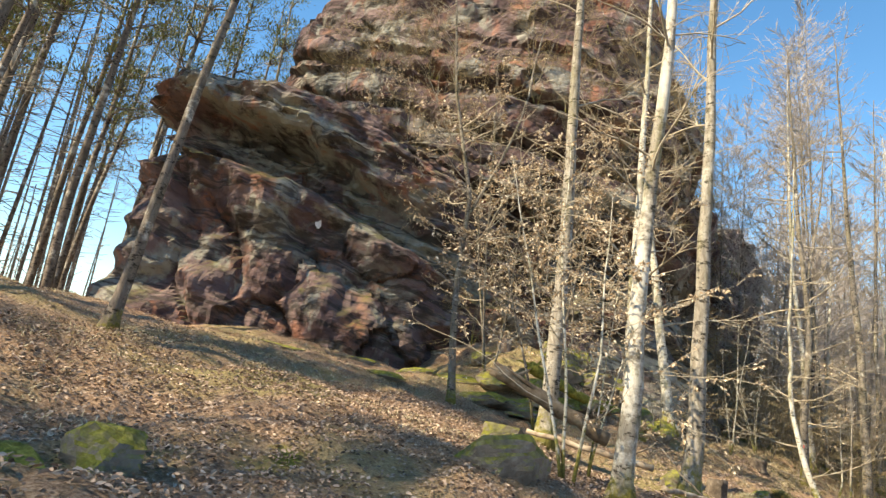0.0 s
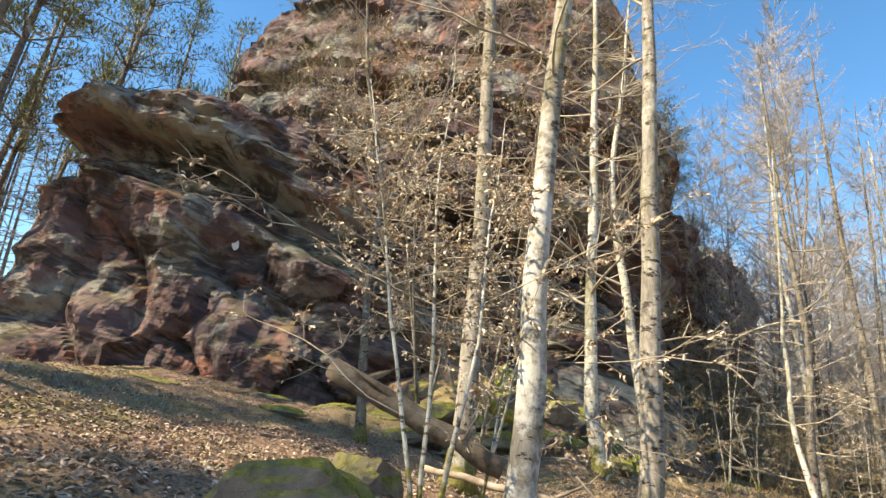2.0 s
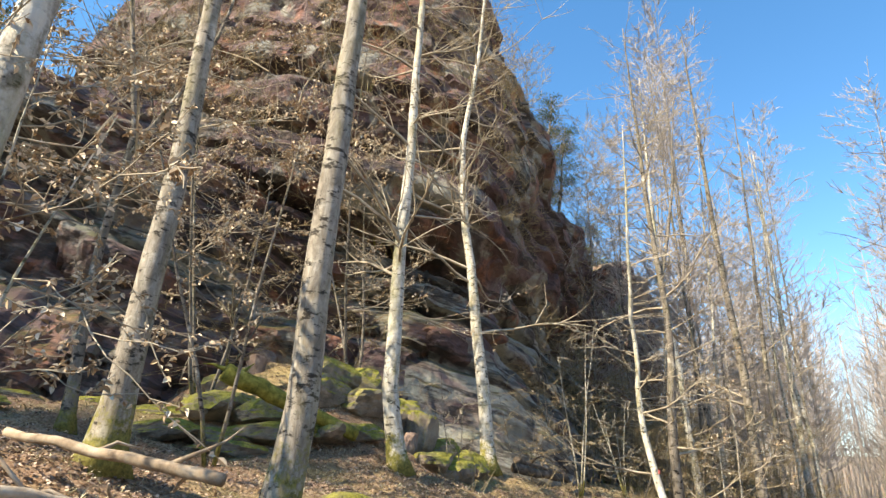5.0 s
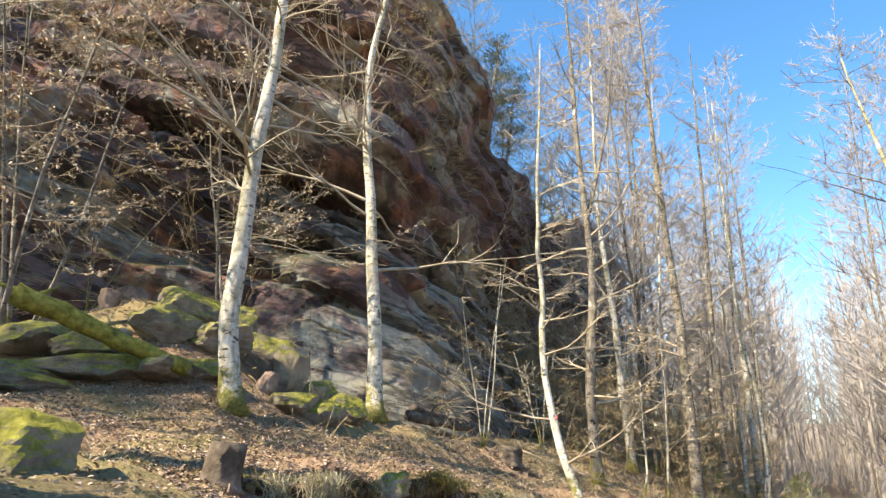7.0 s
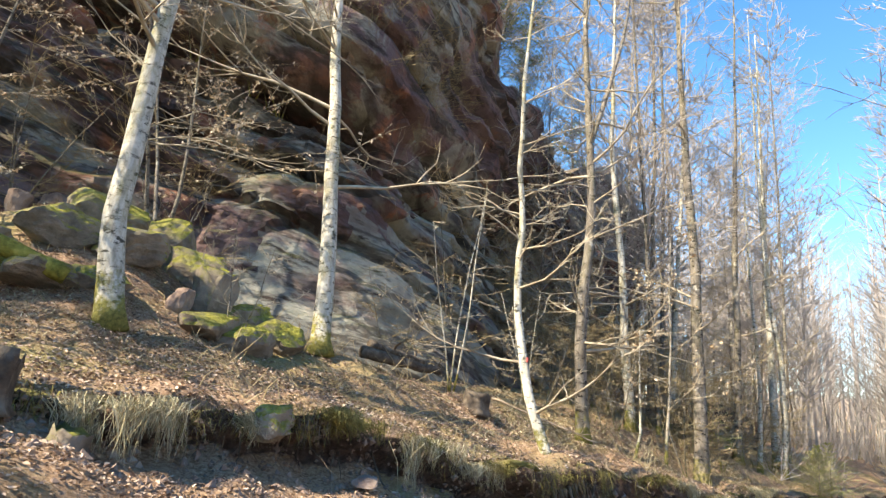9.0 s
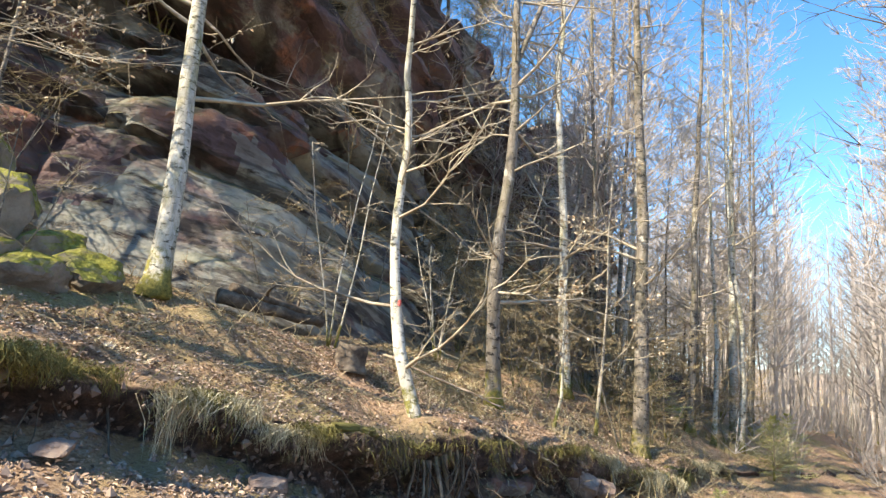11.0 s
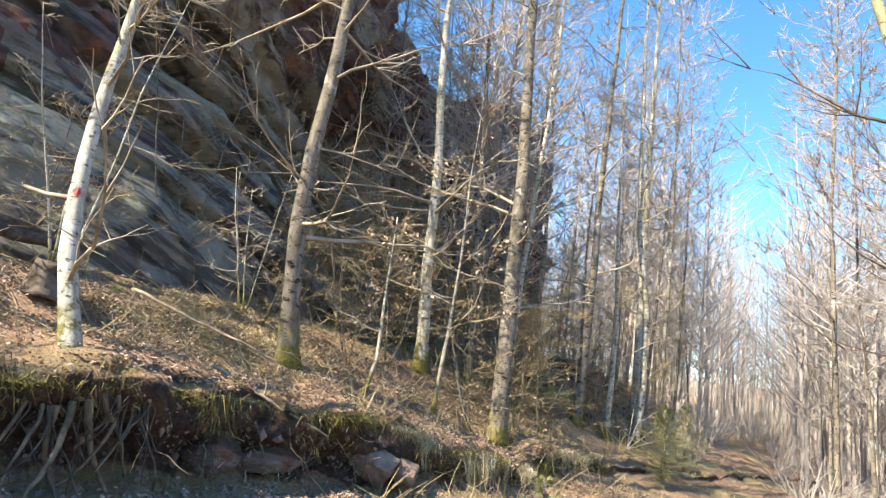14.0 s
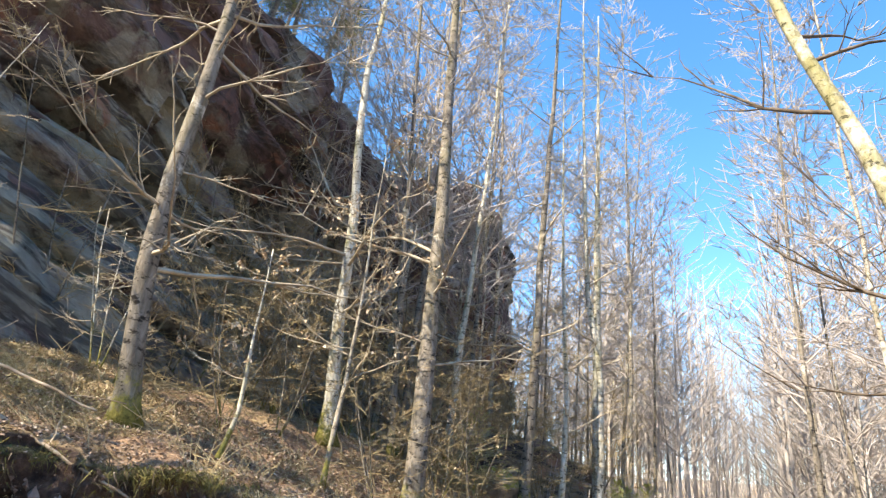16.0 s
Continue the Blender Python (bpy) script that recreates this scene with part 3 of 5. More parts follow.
def tree(label, x, y, radius, height, mat, seed, way=(), limbs=24, first=0.3, length=2.2, rise=0.35, twigs=6, sub=3, leaves=0, sides=12, flare=1.5, z=None, fork=None, name="beech_tree", crown_mat=None, group="", leaf_mat=None, leaf_size=0.07, fine=1.0):
    """way: sideways shifts (height, dx, dy) of the trunk's middle line."""
    rnd = random.Random(seed)
    base = Vector((x, y, (ground_z(x, y) if z is None else z) - 0.06))
    root = new(name)
    root.location = base
    knots = [(0.0, 0.0, 0.0), *way]
    pts, radii = [], []
    steps = max(14, int(height * 2.2))
    for i in range(steps + 1):
        h = height * (i / steps) ** 1.15
        dx = lerp_table([(a, b) for a, b, c in knots], h)
        dy = lerp_table([(a, c) for a, b, c in knots], h)
        if len(knots) > 1 and h > knots[-1][0]:
            (a0, b0, c0), (a1, b1, c1) = knots[-2], knots[-1]
            over = (h - a1) / max(0.3, a1 - a0)
            dx, dy = b1 + (b1 - b0) * over * 0.5, c1 + (c1 - c0) * over * 0.5
        wob = 0.035 * min(1.0, h)
        pts.append(Vector((dx + wob * fbm(Vector((h * 0.6, seed, 0)), 2), dy + wob * fbm(Vector((h * 0.6, seed, 9)), 2), h)))
        r = radius * (1 - 0.88 * (h / height) ** 0.85)
        r *= 1 + (flare - 1) * math.exp(-h / 0.22)
        radii.append(max(0.008, r))
    body = Soup()
    body.tube(pts, radii, sides)
    for i in range(len(pts)):
        for k in range(sides):
            v = body.v[i * sides + k]
            c = v - pts[i]
            g = 1 + 0.10 * fbm(Vector((c.x * 5, c.y * 5, pts[i].z * 1.3 + seed)), 3) + (0.30 * math.exp(-pts[i].z / 0.18) * math.sin(k * 2.1 + seed) if flare > 1.3 else 0)
            body.v[i * sides + k] = pts[i] + c * g
    for s_, a_ in (fork or ()):
        i = min(len(pts) - 2, int(len(pts) * s_))
        q = wander(pts[i], Vector((math.cos(a_), math.sin(a_), 1.9)), height * (1 - s_) * 0.8, 8, rnd, 0.06, 0.05)
        body.tube(q, taper(radii[i] * 0.75, 0.012, len(q)), 8, False)
    body.make("trunk", mat, root)
    if limbs:
        crown, leafs = Soup(), Soup()
        crown_into(crown, pts, radii, rnd, first, limbs, length, rise, twigs, sub, leafs if leaves else None, leaves, leaf_size, 1.0, fine)
        tagged(crown.make("crown", crown_mat or TWIG, root), kind="stuff")
        if leaves:
            tagged(leafs.make("foliage", leaf_mat or BROWNLEAF, root, False, "dry tan beech leaves still hanging"), kind="stuff")
    return tagged(root, label, "tree", group)


tree("leaning grey beech with a pale patch and mossy foot", 1.94, 6.2, 0.122, 13, WHITISH, 11, [(1.0, 0.07, 0.0), (2, 0.08, 0), (3, 0.12, 0.02), (4, 0.19, 0.02), (5, 0.27, 0.03)], limbs=16, first=0.35, length=2.0, flare=1.7)
tree("tall straight grey beech trunk beside the log", 1.62, 9.41, 0.155, 15, BEECH, 12, [(1.2, 0.03, 0), (2.4, 0.08, 0), (3.6, 0.08, 0), (6, 0.01, 0)], limbs=14, first=0.4)
tree("pale beech with a mossy foot and dark bark marks", 3.4, 8.0, 0.135, 14, BEECH, 13, [(0.9, 0.10, 0), (4.5, 0.16, 0)], limbs=16, first=0.35, length=2.0, flare=1.6)
tree("slim pale beech, mossy where the limbs begin", 4.38, 13.35, 0.15, 15, PALE, 14, [(1.2, -0.22, 0), (2.4, -0.26, 0.03), (3.6, -0.24, 0.06), (4.8, -0.2, 0.09), (6, -0.19, 0.1)], limbs=34, first=0.2, length=3.4, rise=0.1)
tree("pale beech with many level limbs below the cliff", 6.27, 16.4, 0.16, 15, PALE, 15, [(1.6, -0.11, 0.22), (3.2, -0.3, 0.4), (4.8, -0.45, 0.55), (6.4, -0.66, 0.6), (8, -0.75, 0.6), (10.7, -0.4, 0.6)], limbs=38, first=0.2, length=3.6, rise=0.05)
tree("white crooked birch with a mossy foot on the bank edge", 9.8, 15.44, 0.085, 9.5, PALE, 16, [(0.25, 0.0, 0.0), (1.0, -0.28, 0.08), (1.7, -0.41, 0.2), (2.4, -0.49, 0.37), (3.2, -0.51, 0.46), (4, -0.47, 0.43), (4.7, -0.61, 0.33), (5.4, -0.63, 0.19), (6.2, -0.67, 0.07), (8, -0.6, 0.1)], limbs=28, first=0.12, length=2.0, rise=0.2, name="birch_tree")
tree("grey-brown beech with a forked top", 11.2, 18.46, 0.13, 15, GREYB, 17, [(1, -0.1, -0.16), (2, -0.22, -0.29), (3, -0.2, -0.37), (4, -0.09, -0.44), (5, -0.11, -0.43), (6, -0.16, -0.36), (8, -0.24, -0.13)], limbs=48, first=0.1, length=3.0, rise=0.1, fork=((0.45, 0.5),))
tree("slim pale beech standing in brown leaves", 13.3, 21.57, 0.125, 16, PALE, 18, [(1.3, -0.1, 0.08), (2.6, -0.15, 0.13), (3.9, -0.21, 0.16), (5.1, -0.32, 0.21), (6.4, -0.44, 0.28), (7.7, -0.51, 0.41), (9, -0.44, 0.61)], limbs=48, first=0.1, length=2.9, rise=0.1)
tree("straight grey beech with a dark foot", 14.7, 20.85, 0.17, 18, GREYB, 19, [(1.3, 0, -0.02), (2.6, -0.04, 0), (3.9, -0.07, 0), (5.1, -0.06, 0.03), (6.4, -0.13, 0.08), (9, -0.25, 0.22)], limbs=38, first=0.14, length=2.8, rise=0.2)
tree("slim pale beech behind the straight grey one", 15.86, 24.97, 0.1, 15, PALE, 41, [(3, 0.05, 0), (7, 0.3, 0)], limbs=26, first=0.2, length=2.2, rise=0.3)
tree("grey beech before the dark rock", 17.35, 24.08, 0.12, 17, GREYB, 42, [(3, 0.1, 0), (6, 0.15, 0.1), (10, 0.3, 0.1)], limbs=30, first=0.2, length=2.4, rise=0.3)
tree("thin pale beech on the lower slope", 18.31, 24.62, 0.075, 12, PALE, 43, [(2.5, 0.1, 0), (6, -0.1, 0)], limbs=24, first=0.2, length=1.8, rise=0.4)
tree("pale crooked beech at the end of the bank", 19.27, 25.01, 0.1, 16, PALE, 44, [(1.6, 0.12, 0), (3.5, 0.1, 0), (5.5, -0.25, 0), (9, -0.4, 0)], limbs=30, first=0.2, length=2.2, rise=0.4)
tree("slim mossy sapling on the leafy slope", 13.38, 19.74, 0.04, 5.5, BEECH, 45, [(1.5, 0.08, 0), (3, 0.1, 0)], limbs=22, first=0.12, length=1.6, rise=0.1, leaves=1, name="beech_sapling", flare=1.2)
tree("pale beech further down the path", 19.9, 26.3, 0.15, 16, PALE, 20, [(2.4, -0.08, 0), (5.8, -0.1, 0)], limbs=26, first=0.25)
tree("thin white birch sapling", 12.22, 18.5, 0.035, 2.6, PALE, 21, [(0.6, 0.12, 0), (1.2, 0.1, 0)], limbs=7, first=0.3, length=0.7, leaves=1, name="birch_sapling", flare=1.1)
tree("thin forked sapling before the sandstone block", 0.1, 11.8, 0.085, 11, GREYB, 22, [(2.5, -0.2, 0), (4.4, -0.12, 0), (7, -0.75, 0)], limbs=26, first=0.3, length=2.6, fork=((0.42, 0.0),), name="beech_sapling")
tree("dark leaning pine trunk on the slope", -5.0, 7.8, 0.10, 14, PINEB, 23, [(3, 0.35, 0), (6, 0.75, 0)], limbs=6, first=0.7, name="pine_tree")
tree("mossy leaning beech beside the path", 19.25, 15.1, 0.14, 12, MOSSB, 24, [(2, -0.45, 0.08), (4, -0.9, 0.2), (7, -1.85, 0.5)], limbs=18, first=0.3, length=3.0, fork=((0.36, 0.6),), crown_mat=ROOTWOOD)


# ---------------------------------------------------------------- young growth before the cliff
def sapling(label, x, y, height, seed, stems=3, leaves=2, limbs=12, length=1.5, mat=PALE, name="beech_sapling", spread=0.22, leaf_mat=None, first=0.2, size=0.07, z=None, thick=0.0045, group=""):
    """Several thin stems from one foot, with level twigs."""
    rnd = random.Random(seed)
    root = new(name)
    root.location = (x, y, (ground_z(x, y) if z is None else z) - 0.05)
    twigs, leafs = Soup(), Soup()
    for i in range(stems):
        a = rnd.uniform(0, 6.28)
        d = Vector((math.cos(a) * spread, math.sin(a) * spread, 1))
        h = height * rnd.uniform(0.7, 1.0)
        pts = wander(Vector((math.cos(a) * 0.06, math.sin(a) * 0.06, 0)), d, h, 10, rnd, 0.05, 0.03)
        radii = taper(max(0.012, height * thick), 0.004, len(pts))
        stem = Soup()
        stem.tube(pts, radii, 6)
        stem.make("stem", mat, root)
        crown_into(twigs, pts, radii, rnd, first, limbs, length, 0.12, 5, 2 if name == "beech_brush" else 3, leafs if leaves else None, leaves, size, 1.0, 1.3 if name == "beech_brush" else 1.0)
    tagged(twigs.make("crown", BRUSHTWIG if name == "beech_brush" else TWIG, root), kind="stuff")
    if leaves:
        tagged(leafs.make("foliage", leaf_mat or BROWNLEAF, root, False, "dry tan leaves still hanging"), kind="stuff")
    return tagged(root, label, "sapling", group)


LEAFY = "young beech with dry tan leaves still on its twigs"
sapling(LEAFY, 1.3, 6.0, 5.0, 31, 3, 6, 11, 1.9, PALE, size=0.047, group="leafy young beeches")
sapling(LEAFY, 1.65, 6.75, 3.4, 32, 2, 6, 12, 1.6, PALE, size=0.047, group="leafy young beeches")
sapling(LEAFY, 1.9, 12.0, 7.5, 33, 2, 6, 16, 2.2, GREYB, group="leafy young beeches")
sapling(LEAFY, 1.0, 14.2, 8.5, 34, 3, 4, 16, 2.4, GREYB, group="leafy young beeches")
sapling(LEAFY, 3.4, 16.4, 9.0, 35, 3, 3, 18, 2.6, GREYB, group="leafy young beeches")
sapling(LEAFY, -1.6, 18.4, 9.5, 36, 3, 4, 18, 2.8, GREYB, z=3.5, group="leafy young beeches")
BARE = "bare multi-stemmed sapling with pale thin stems"
sapling(BARE, 8.5, 17.6, 4.3, 37, 3, 0, 7, 0.9, PALE, name="bare_sapling", spread=0.16)
sapling(BARE, 10.3, 19.6, 2.6, 38, 4, 0, 7, 0.9, PALE, name="bare_sapling", spread=0.25)
sapling(BARE, 5.4, 14.6, 2.2, 39, 2, 0, 6, 0.8, GREYB, name="bare_sapling", spread=0.3)

# bare brush in front of and upon the cliff: a few kinds, set out many times
BRUSH_SPOTS = random.Random(77)
kinds = [sapling("bare brush of thin level beech twigs", 40 + i, 90, 3.6 + i * 0.6, 50 + i, 3, 1 if i == 1 else 0, 13, 1.9, GREYB, "beech_brush", 0.35, first=0.08, size=0.055, group="brush under the cliff") for i in range(4)]
for i, k in enumerate(kinds):
    k.location = (17.0 + i * 1.3, 31.0 + i * 2.0, ground_z(17.0 + i * 1.3, 31.0 + i * 2.0) - 0.05)


def brush(x, y, z=None, size=1.0):
    k = BRUSH_SPOTS.choice(kinds)
    z = ground_z(x, y) - 0.05 if z is None else z
    c = copy_thing(k, pose(x, y, z, 0, 0, BRUSH_SPOTS.uniform(0, 360)))
    c.scale = (size, size, size)


for _ in range(26):
    s_, n_ = BRUSH_SPOTS.uniform(23.5, 36), BRUSH_SPOTS.uniform(8.2, 14.0)
    brush(*to_xy(s_, n_), None, BRUSH_SPOTS.uniform(0.7, 1.3))
for x_, y_ in ((7.4, 18.6), (9.0, 20.4), (11.6, 23.2), (12.4, 22.0), (12.9, 25.0), (11.9, 20.2), (14.6, 24.2), (15.4, 22.6), (3.0, 17.6), (0.6, 17.0)):
    brush(x_, y_, None, BRUSH_SPOTS.uniform(0.6, 0.95))
for _ in range(14):
    s_, n_ = BRUSH_SPOTS.uniform(26.5, 34), BRUSH_SPOTS.uniform(6.6, 9.5)
    brush(*to_xy(s_, n_), None, BRUSH_SPOTS.uniform(0.5, 0.9))
for x_, y_ in ((12.0, 19.6), (12.6, 20.6), (13.6, 22.2), (14.2, 20.4), (15.2, 21.4), (14.9, 23.2), (10.6, 19.4), (13.9, 24.0), (16.0, 24.6), (15.9, 22.2)):
    brush(x_, y_, None, BRUSH_SPOTS.uniform(0.4, 0.75))
# brush rooted on the ledges of the cliff
def on_face(rock, x, y, z):
    out = Vector((0, -1, 0)) if x < 6 else Vector((0.85, -0.53, 0))
    hit, place, _, _ = rock.ray_cast(Vector((x, y, z)) + out * 9, -out)
    return place - out * 0.08 if hit else None


for x_, y_, z_ in ((-3.6, 20.0, 9.6), (-1.6, 19.2, 8.2), (0.4, 18.4, 7.2), (2.6, 17.9, 7.4), (4.4, 17.7, 7.2), (6.2, 18.0, 7.6), (7.6, 19.6, 7.6), (8.8, 21.4, 7.4), (10.2, 23.4, 7.6), (11.6, 26.0, 7.4),
                   (0.0, 18.6, 10.6), (2.0, 18.0, 11.4), (4.6, 17.8, 11.0), (7.2, 19.0, 11.2), (9.4, 22.4, 11.6), (11.2, 25.4, 11.0), (12.6, 28.2, 10.2), (-2.4, 19.6, 12.2), (-4.6, 20.6, 13.0), (3.4, 17.9, 14.6), (6.6, 18.6, 14.6), (13.2, 29.6, 13.6), (10.6, 24.6, 14.6), (13.4, 30.6, 6.4)):
    for _ in range(4 if x_ < 7 else 3):
        spot = on_face(CLIFF, x_ + BRUSH_SPOTS.uniform(-1.1, 1.1), y_, z_ + BRUSH_SPOTS.uniform(-1, 1))
        if spot is not None:
            brush(spot.x, spot.y, spot.z, BRUSH_SPOTS.uniform(0.5, 0.9))


# ---------------------------------------------------------------- the wood beyond
def forest_kind(seed, height, radius, mat, limbs, sub):
    return tree("bare beech in the thin wood beyond the cliff", 60 + seed, 95, radius, height, mat, seed, [(height * 0.4, 0.25 * math.sin(seed), 0.2), (height, 0.5 * math.cos(seed), 0.1)], limbs=limbs, first=0.25, length=3.0, rise=0.75, twigs=6, sub=sub, sides=7, flare=1.25, crown_mat=HAZETWIG, fine=2.7, group="beeches of the wood")


FOREST = random.Random(5)
wood = [forest_kind(101, 15, 0.058, GREYB, 60, 3), forest_kind(102, 17, 0.07, BEECH, 62, 3), forest_kind(103, 13, 0.046, PALE, 52, 3), forest_kind(104, 18, 0.075, GREYB, 62, 3), forest_kind(105, 10, 0.038, BEECH, 40, 3)]
thin = [forest_kind(106, 14, 0.062, BEECH, 34, 2), forest_kind(107, 12, 0.054, PALE, 34, 2), forest_kind(108, 15, 0.07, GREYB, 34, 2)]


def road_gap(x, y):
    # distance from the forest road that runs on ahead
    p = Vector((x - 12.5, y - 11.2))
    d = Vector((0.574, 0.819))
    along = p.dot(d)
    return abs(p.dot(Vector((d.y, -d.x)))) if 3 < along < 48 else 9.0


placed = [(9.8, 15.4), (11.15, 18.45), (13.3, 21.5), (14.7, 20.85), (19.9, 26.3), (18.6, 15.6), (15.86, 24.97), (17.35, 24.08), (18.31, 24.62), (19.27, 25.01)]
used = set()


def put_tree(stock, x, y, scale=1.0):
    k = FOREST.choice(stock)
    m = pose(x, y, ground_z(x, y) - 0.08, FOREST.uniform(-3, 3), FOREST.uniform(-3, 3), FOREST.uniform(0, 360))
    if k in used:
        c = copy_thing(k, m)
    else:
        used.add(k)
        c = k
        c.matrix_basis = m
    c.scale = (scale, scale, scale)
    placed.append((x, y))


tries = 0
while len(placed) < 205 and tries < 6000:
    tries += 1
    s_ = 24 + 62 * FOREST.random() ** 1.6
    n_ = FOREST.uniform(-9, 26)
    x_, y_ = to_xy(s_, n_)
    away = math.hypot(x_ - 12, y_ - 10.5)
    if away < 11.5 or road_gap(x_, y_) < 1.6 + 0.03 * away or (n_ > 13.5 and s_ < 44):
        continue
    if s_ < 31 and 4.8 < n_ < 8.0 and FOREST.random() < 0.6:
        continue
    if min(math.hypot(x_ - a, y_ - b) for a, b in placed) < 1.25:
        continue
    put_tree(wood if s_ < 50 else thin, x_, y_, FOREST.uniform(0.9, 1.3) if s_ < 40 else FOREST.uniform(0.8, 1.15))


# ---------------------------------------------------------------- pines
def pine(x, y, height, radius, seed, z=None, lean=0.0, clumps=36):
    rnd = random.Random(seed)
    root = new("pine_tree")
    root.location = (x, y, (ground_z(x, y) if z is None else z) - 0.1)
    pts = [Vector((lean * h + 0.25 * fbm(Vector((h * 0.12, seed, 0)), 2), 0.25 * fbm(Vector((h * 0.12, seed, 5)), 2), h)) for h in np.linspace(0, height, 16)]
    radii = taper(radius, 0.03, 16)
    body = Soup()
    body.tube(pts, radii, 8)
    body.make("trunk", PINEB, root)
    wood_, green = Soup(), Soup()
    for _ in range(clumps):
        k = rnd.uniform(0.48, 1.0)
        i = min(14, int(k * 15))
        a = rnd.uniform(0, 6.28)
        q = wander(pts[i], Vector((math.cos(a), math.sin(a), 0.35)), rnd.uniform(0.8, 2.3) * (1.35 - k), 4, rnd, 0.18, 0.05)
        wood_.tube(q, taper(0.03, 0.008, 5), 4, False)
        for c in (q[2], q[3], q[4], q[4]):
            for _ in range(20):
                o = Vector((rnd.gauss(0, 0.22), rnd.gauss(0, 0.22), rnd.gauss(0.06, 0.12)))
                e = (o * 1.0 + Vector((rnd.gauss(0, 0.1), rnd.gauss(0, 0.1), 0.12))).normalized() * 0.17
                green.blade(c + o, c + o + e, 0.019)
    for _ in range(26):
        i = rnd.randint(4, 12)
        a = rnd.uniform(0, 6.28)
        q = wander(pts[i], Vector((math.cos(a), math.sin(a), rnd.uniform(-0.1, 0.5))), rnd.uniform(0.6, 2.2), 4, rnd, 0.2)
        wood_.tube(q, taper(0.018, 0.005, 5), 3, False)
        for j in (1, 2, 2, 3):
            t = wander(q[j], q[j] - q[j - 1] + Vector((rnd.gauss(0, 0.4), rnd.gauss(0, 0.4), rnd.gauss(0, 0.3))), rnd.uniform(0.3, 0.9), 2, rnd, 0.2)
            wood_.tube(t, taper(0.009, 0.004, 3), 3, False)
    tagged(wood_.make("branchwork", PINEB, root), kind="stuff")
    tagged(green.make("foliage", NEEDLE, root, False), kind="stuff")
    return tagged(root, "slim Scots pine with dark bark and a thin green crown", "tree", "pines on the slope")


pines = [pine(-13.5, 19.5, 15, 0.13, 201, lean=0.05), pine(-11.8, 25.0, 17, 0.15, 202, lean=0.03), pine(-15.5, 15.0, 14, 0.12, 203, lean=0.07), pine(-12.0, 12.6, 15, 0.12, 204, lean=0.08)]
PINES = random.Random(9)
for x_, y_ in ((-13.2, 14.2), (-11.6, 16.4), (-14.6, 17.2), (-12.9, 22.2), (-16.4, 22.5), (-18.0, 18.6), (-15.2, 26.4), (-11.0, 29.5), (-18.8, 28.0), (-21.5, 23.0), (-13.5, 33.0), (-17.2, 36.0), (-22.0, 33.5), (-10.8, 10.4), (-14.2, 9.8), (-24.5, 29.0), (-20.5, 14.6), (-9.6, 35.0), (-25.0, 20.0), (-17.4, 12.2)):
    copy_thing(PINES.choice(pines), pose(x_, y_, ground_z(x_, y_) - 0.1, PINES.uniform(-3, 3), PINES.uniform(-2, 5), PINES.uniform(-40, 40))).scale = (1.2, 1.2, PINES.uniform(1.2, 1.5))
# unseen pines behind and beside the start of the walk, added for their shadows
for i in range(19):
    s_, n_ = PINES.uniform(-27, -8), PINES.uniform(-8, 20)
    x_, y_ = to_xy(s_, n_)
    copy_thing(PINES.choice(pines), pose(x_, y_, ground_z(x_, y_) - 0.1, PINES.uniform(-3, 3), PINES.uniform(-2, 4), PINES.uniform(0, 360))).scale = (1.3, 1.3, PINES.uniform(1.15, 1.45))
# two more pines out of view to the left, added to shade the slope
for x_, y_ in ((-11.4, 5.2), (-12.4, 6.6)):
    copy_thing(PINES.choice(pines), pose(x_, y_, ground_z(x_, y_) - 0.1, PINES.uniform(-2, 2), PINES.uniform(-2, 2), PINES.uniform(0, 360))).scale = (1.2, 1.2, PINES.uniform(0.85, 1.1))
for x_, y_, z_ in ((-3.5, 25.5, 18.6), (0.6, 24.2, 19.0), (4.2, 23.4, 18.2), (-6.0, 28.0, 17.0), (7.0, 25.0, 13.6), (9.4, 28.4, 11.6), (11.4, 31.0, 11.2), (8.2, 29.5, 12.0)):
    copy_thing(PINES.choice(pines), pose(x_, y_, z_ - 0.4, 0, 0, PINES.uniform(0, 360))).scale = (0.55, 0.55, 0.5)
for x_, y_, z_ in ((9.5, 25.4, 11.0), (10.9, 27.6, 10.6), (9.9, 26.6, 10.8)):
    copy_thing(PINES.choice(pines), pose(x_, y_, z_ - 0.3, 0, 0, PINES.uniform(0, 360))).scale = (0.75, 0.75, 0.45)
for x_, y_ in ((16.2, 36.0), (15.4, 39.0), (18.6, 38.5), (20.5, 42.0)):
    copy_thing(PINES.choice(pines), pose(x_, y_, ground_z(x_, y_), 0, 0, PINES.uniform(0, 360))).scale = (1.1, 1.1, PINES.uniform(0.95, 1.1))


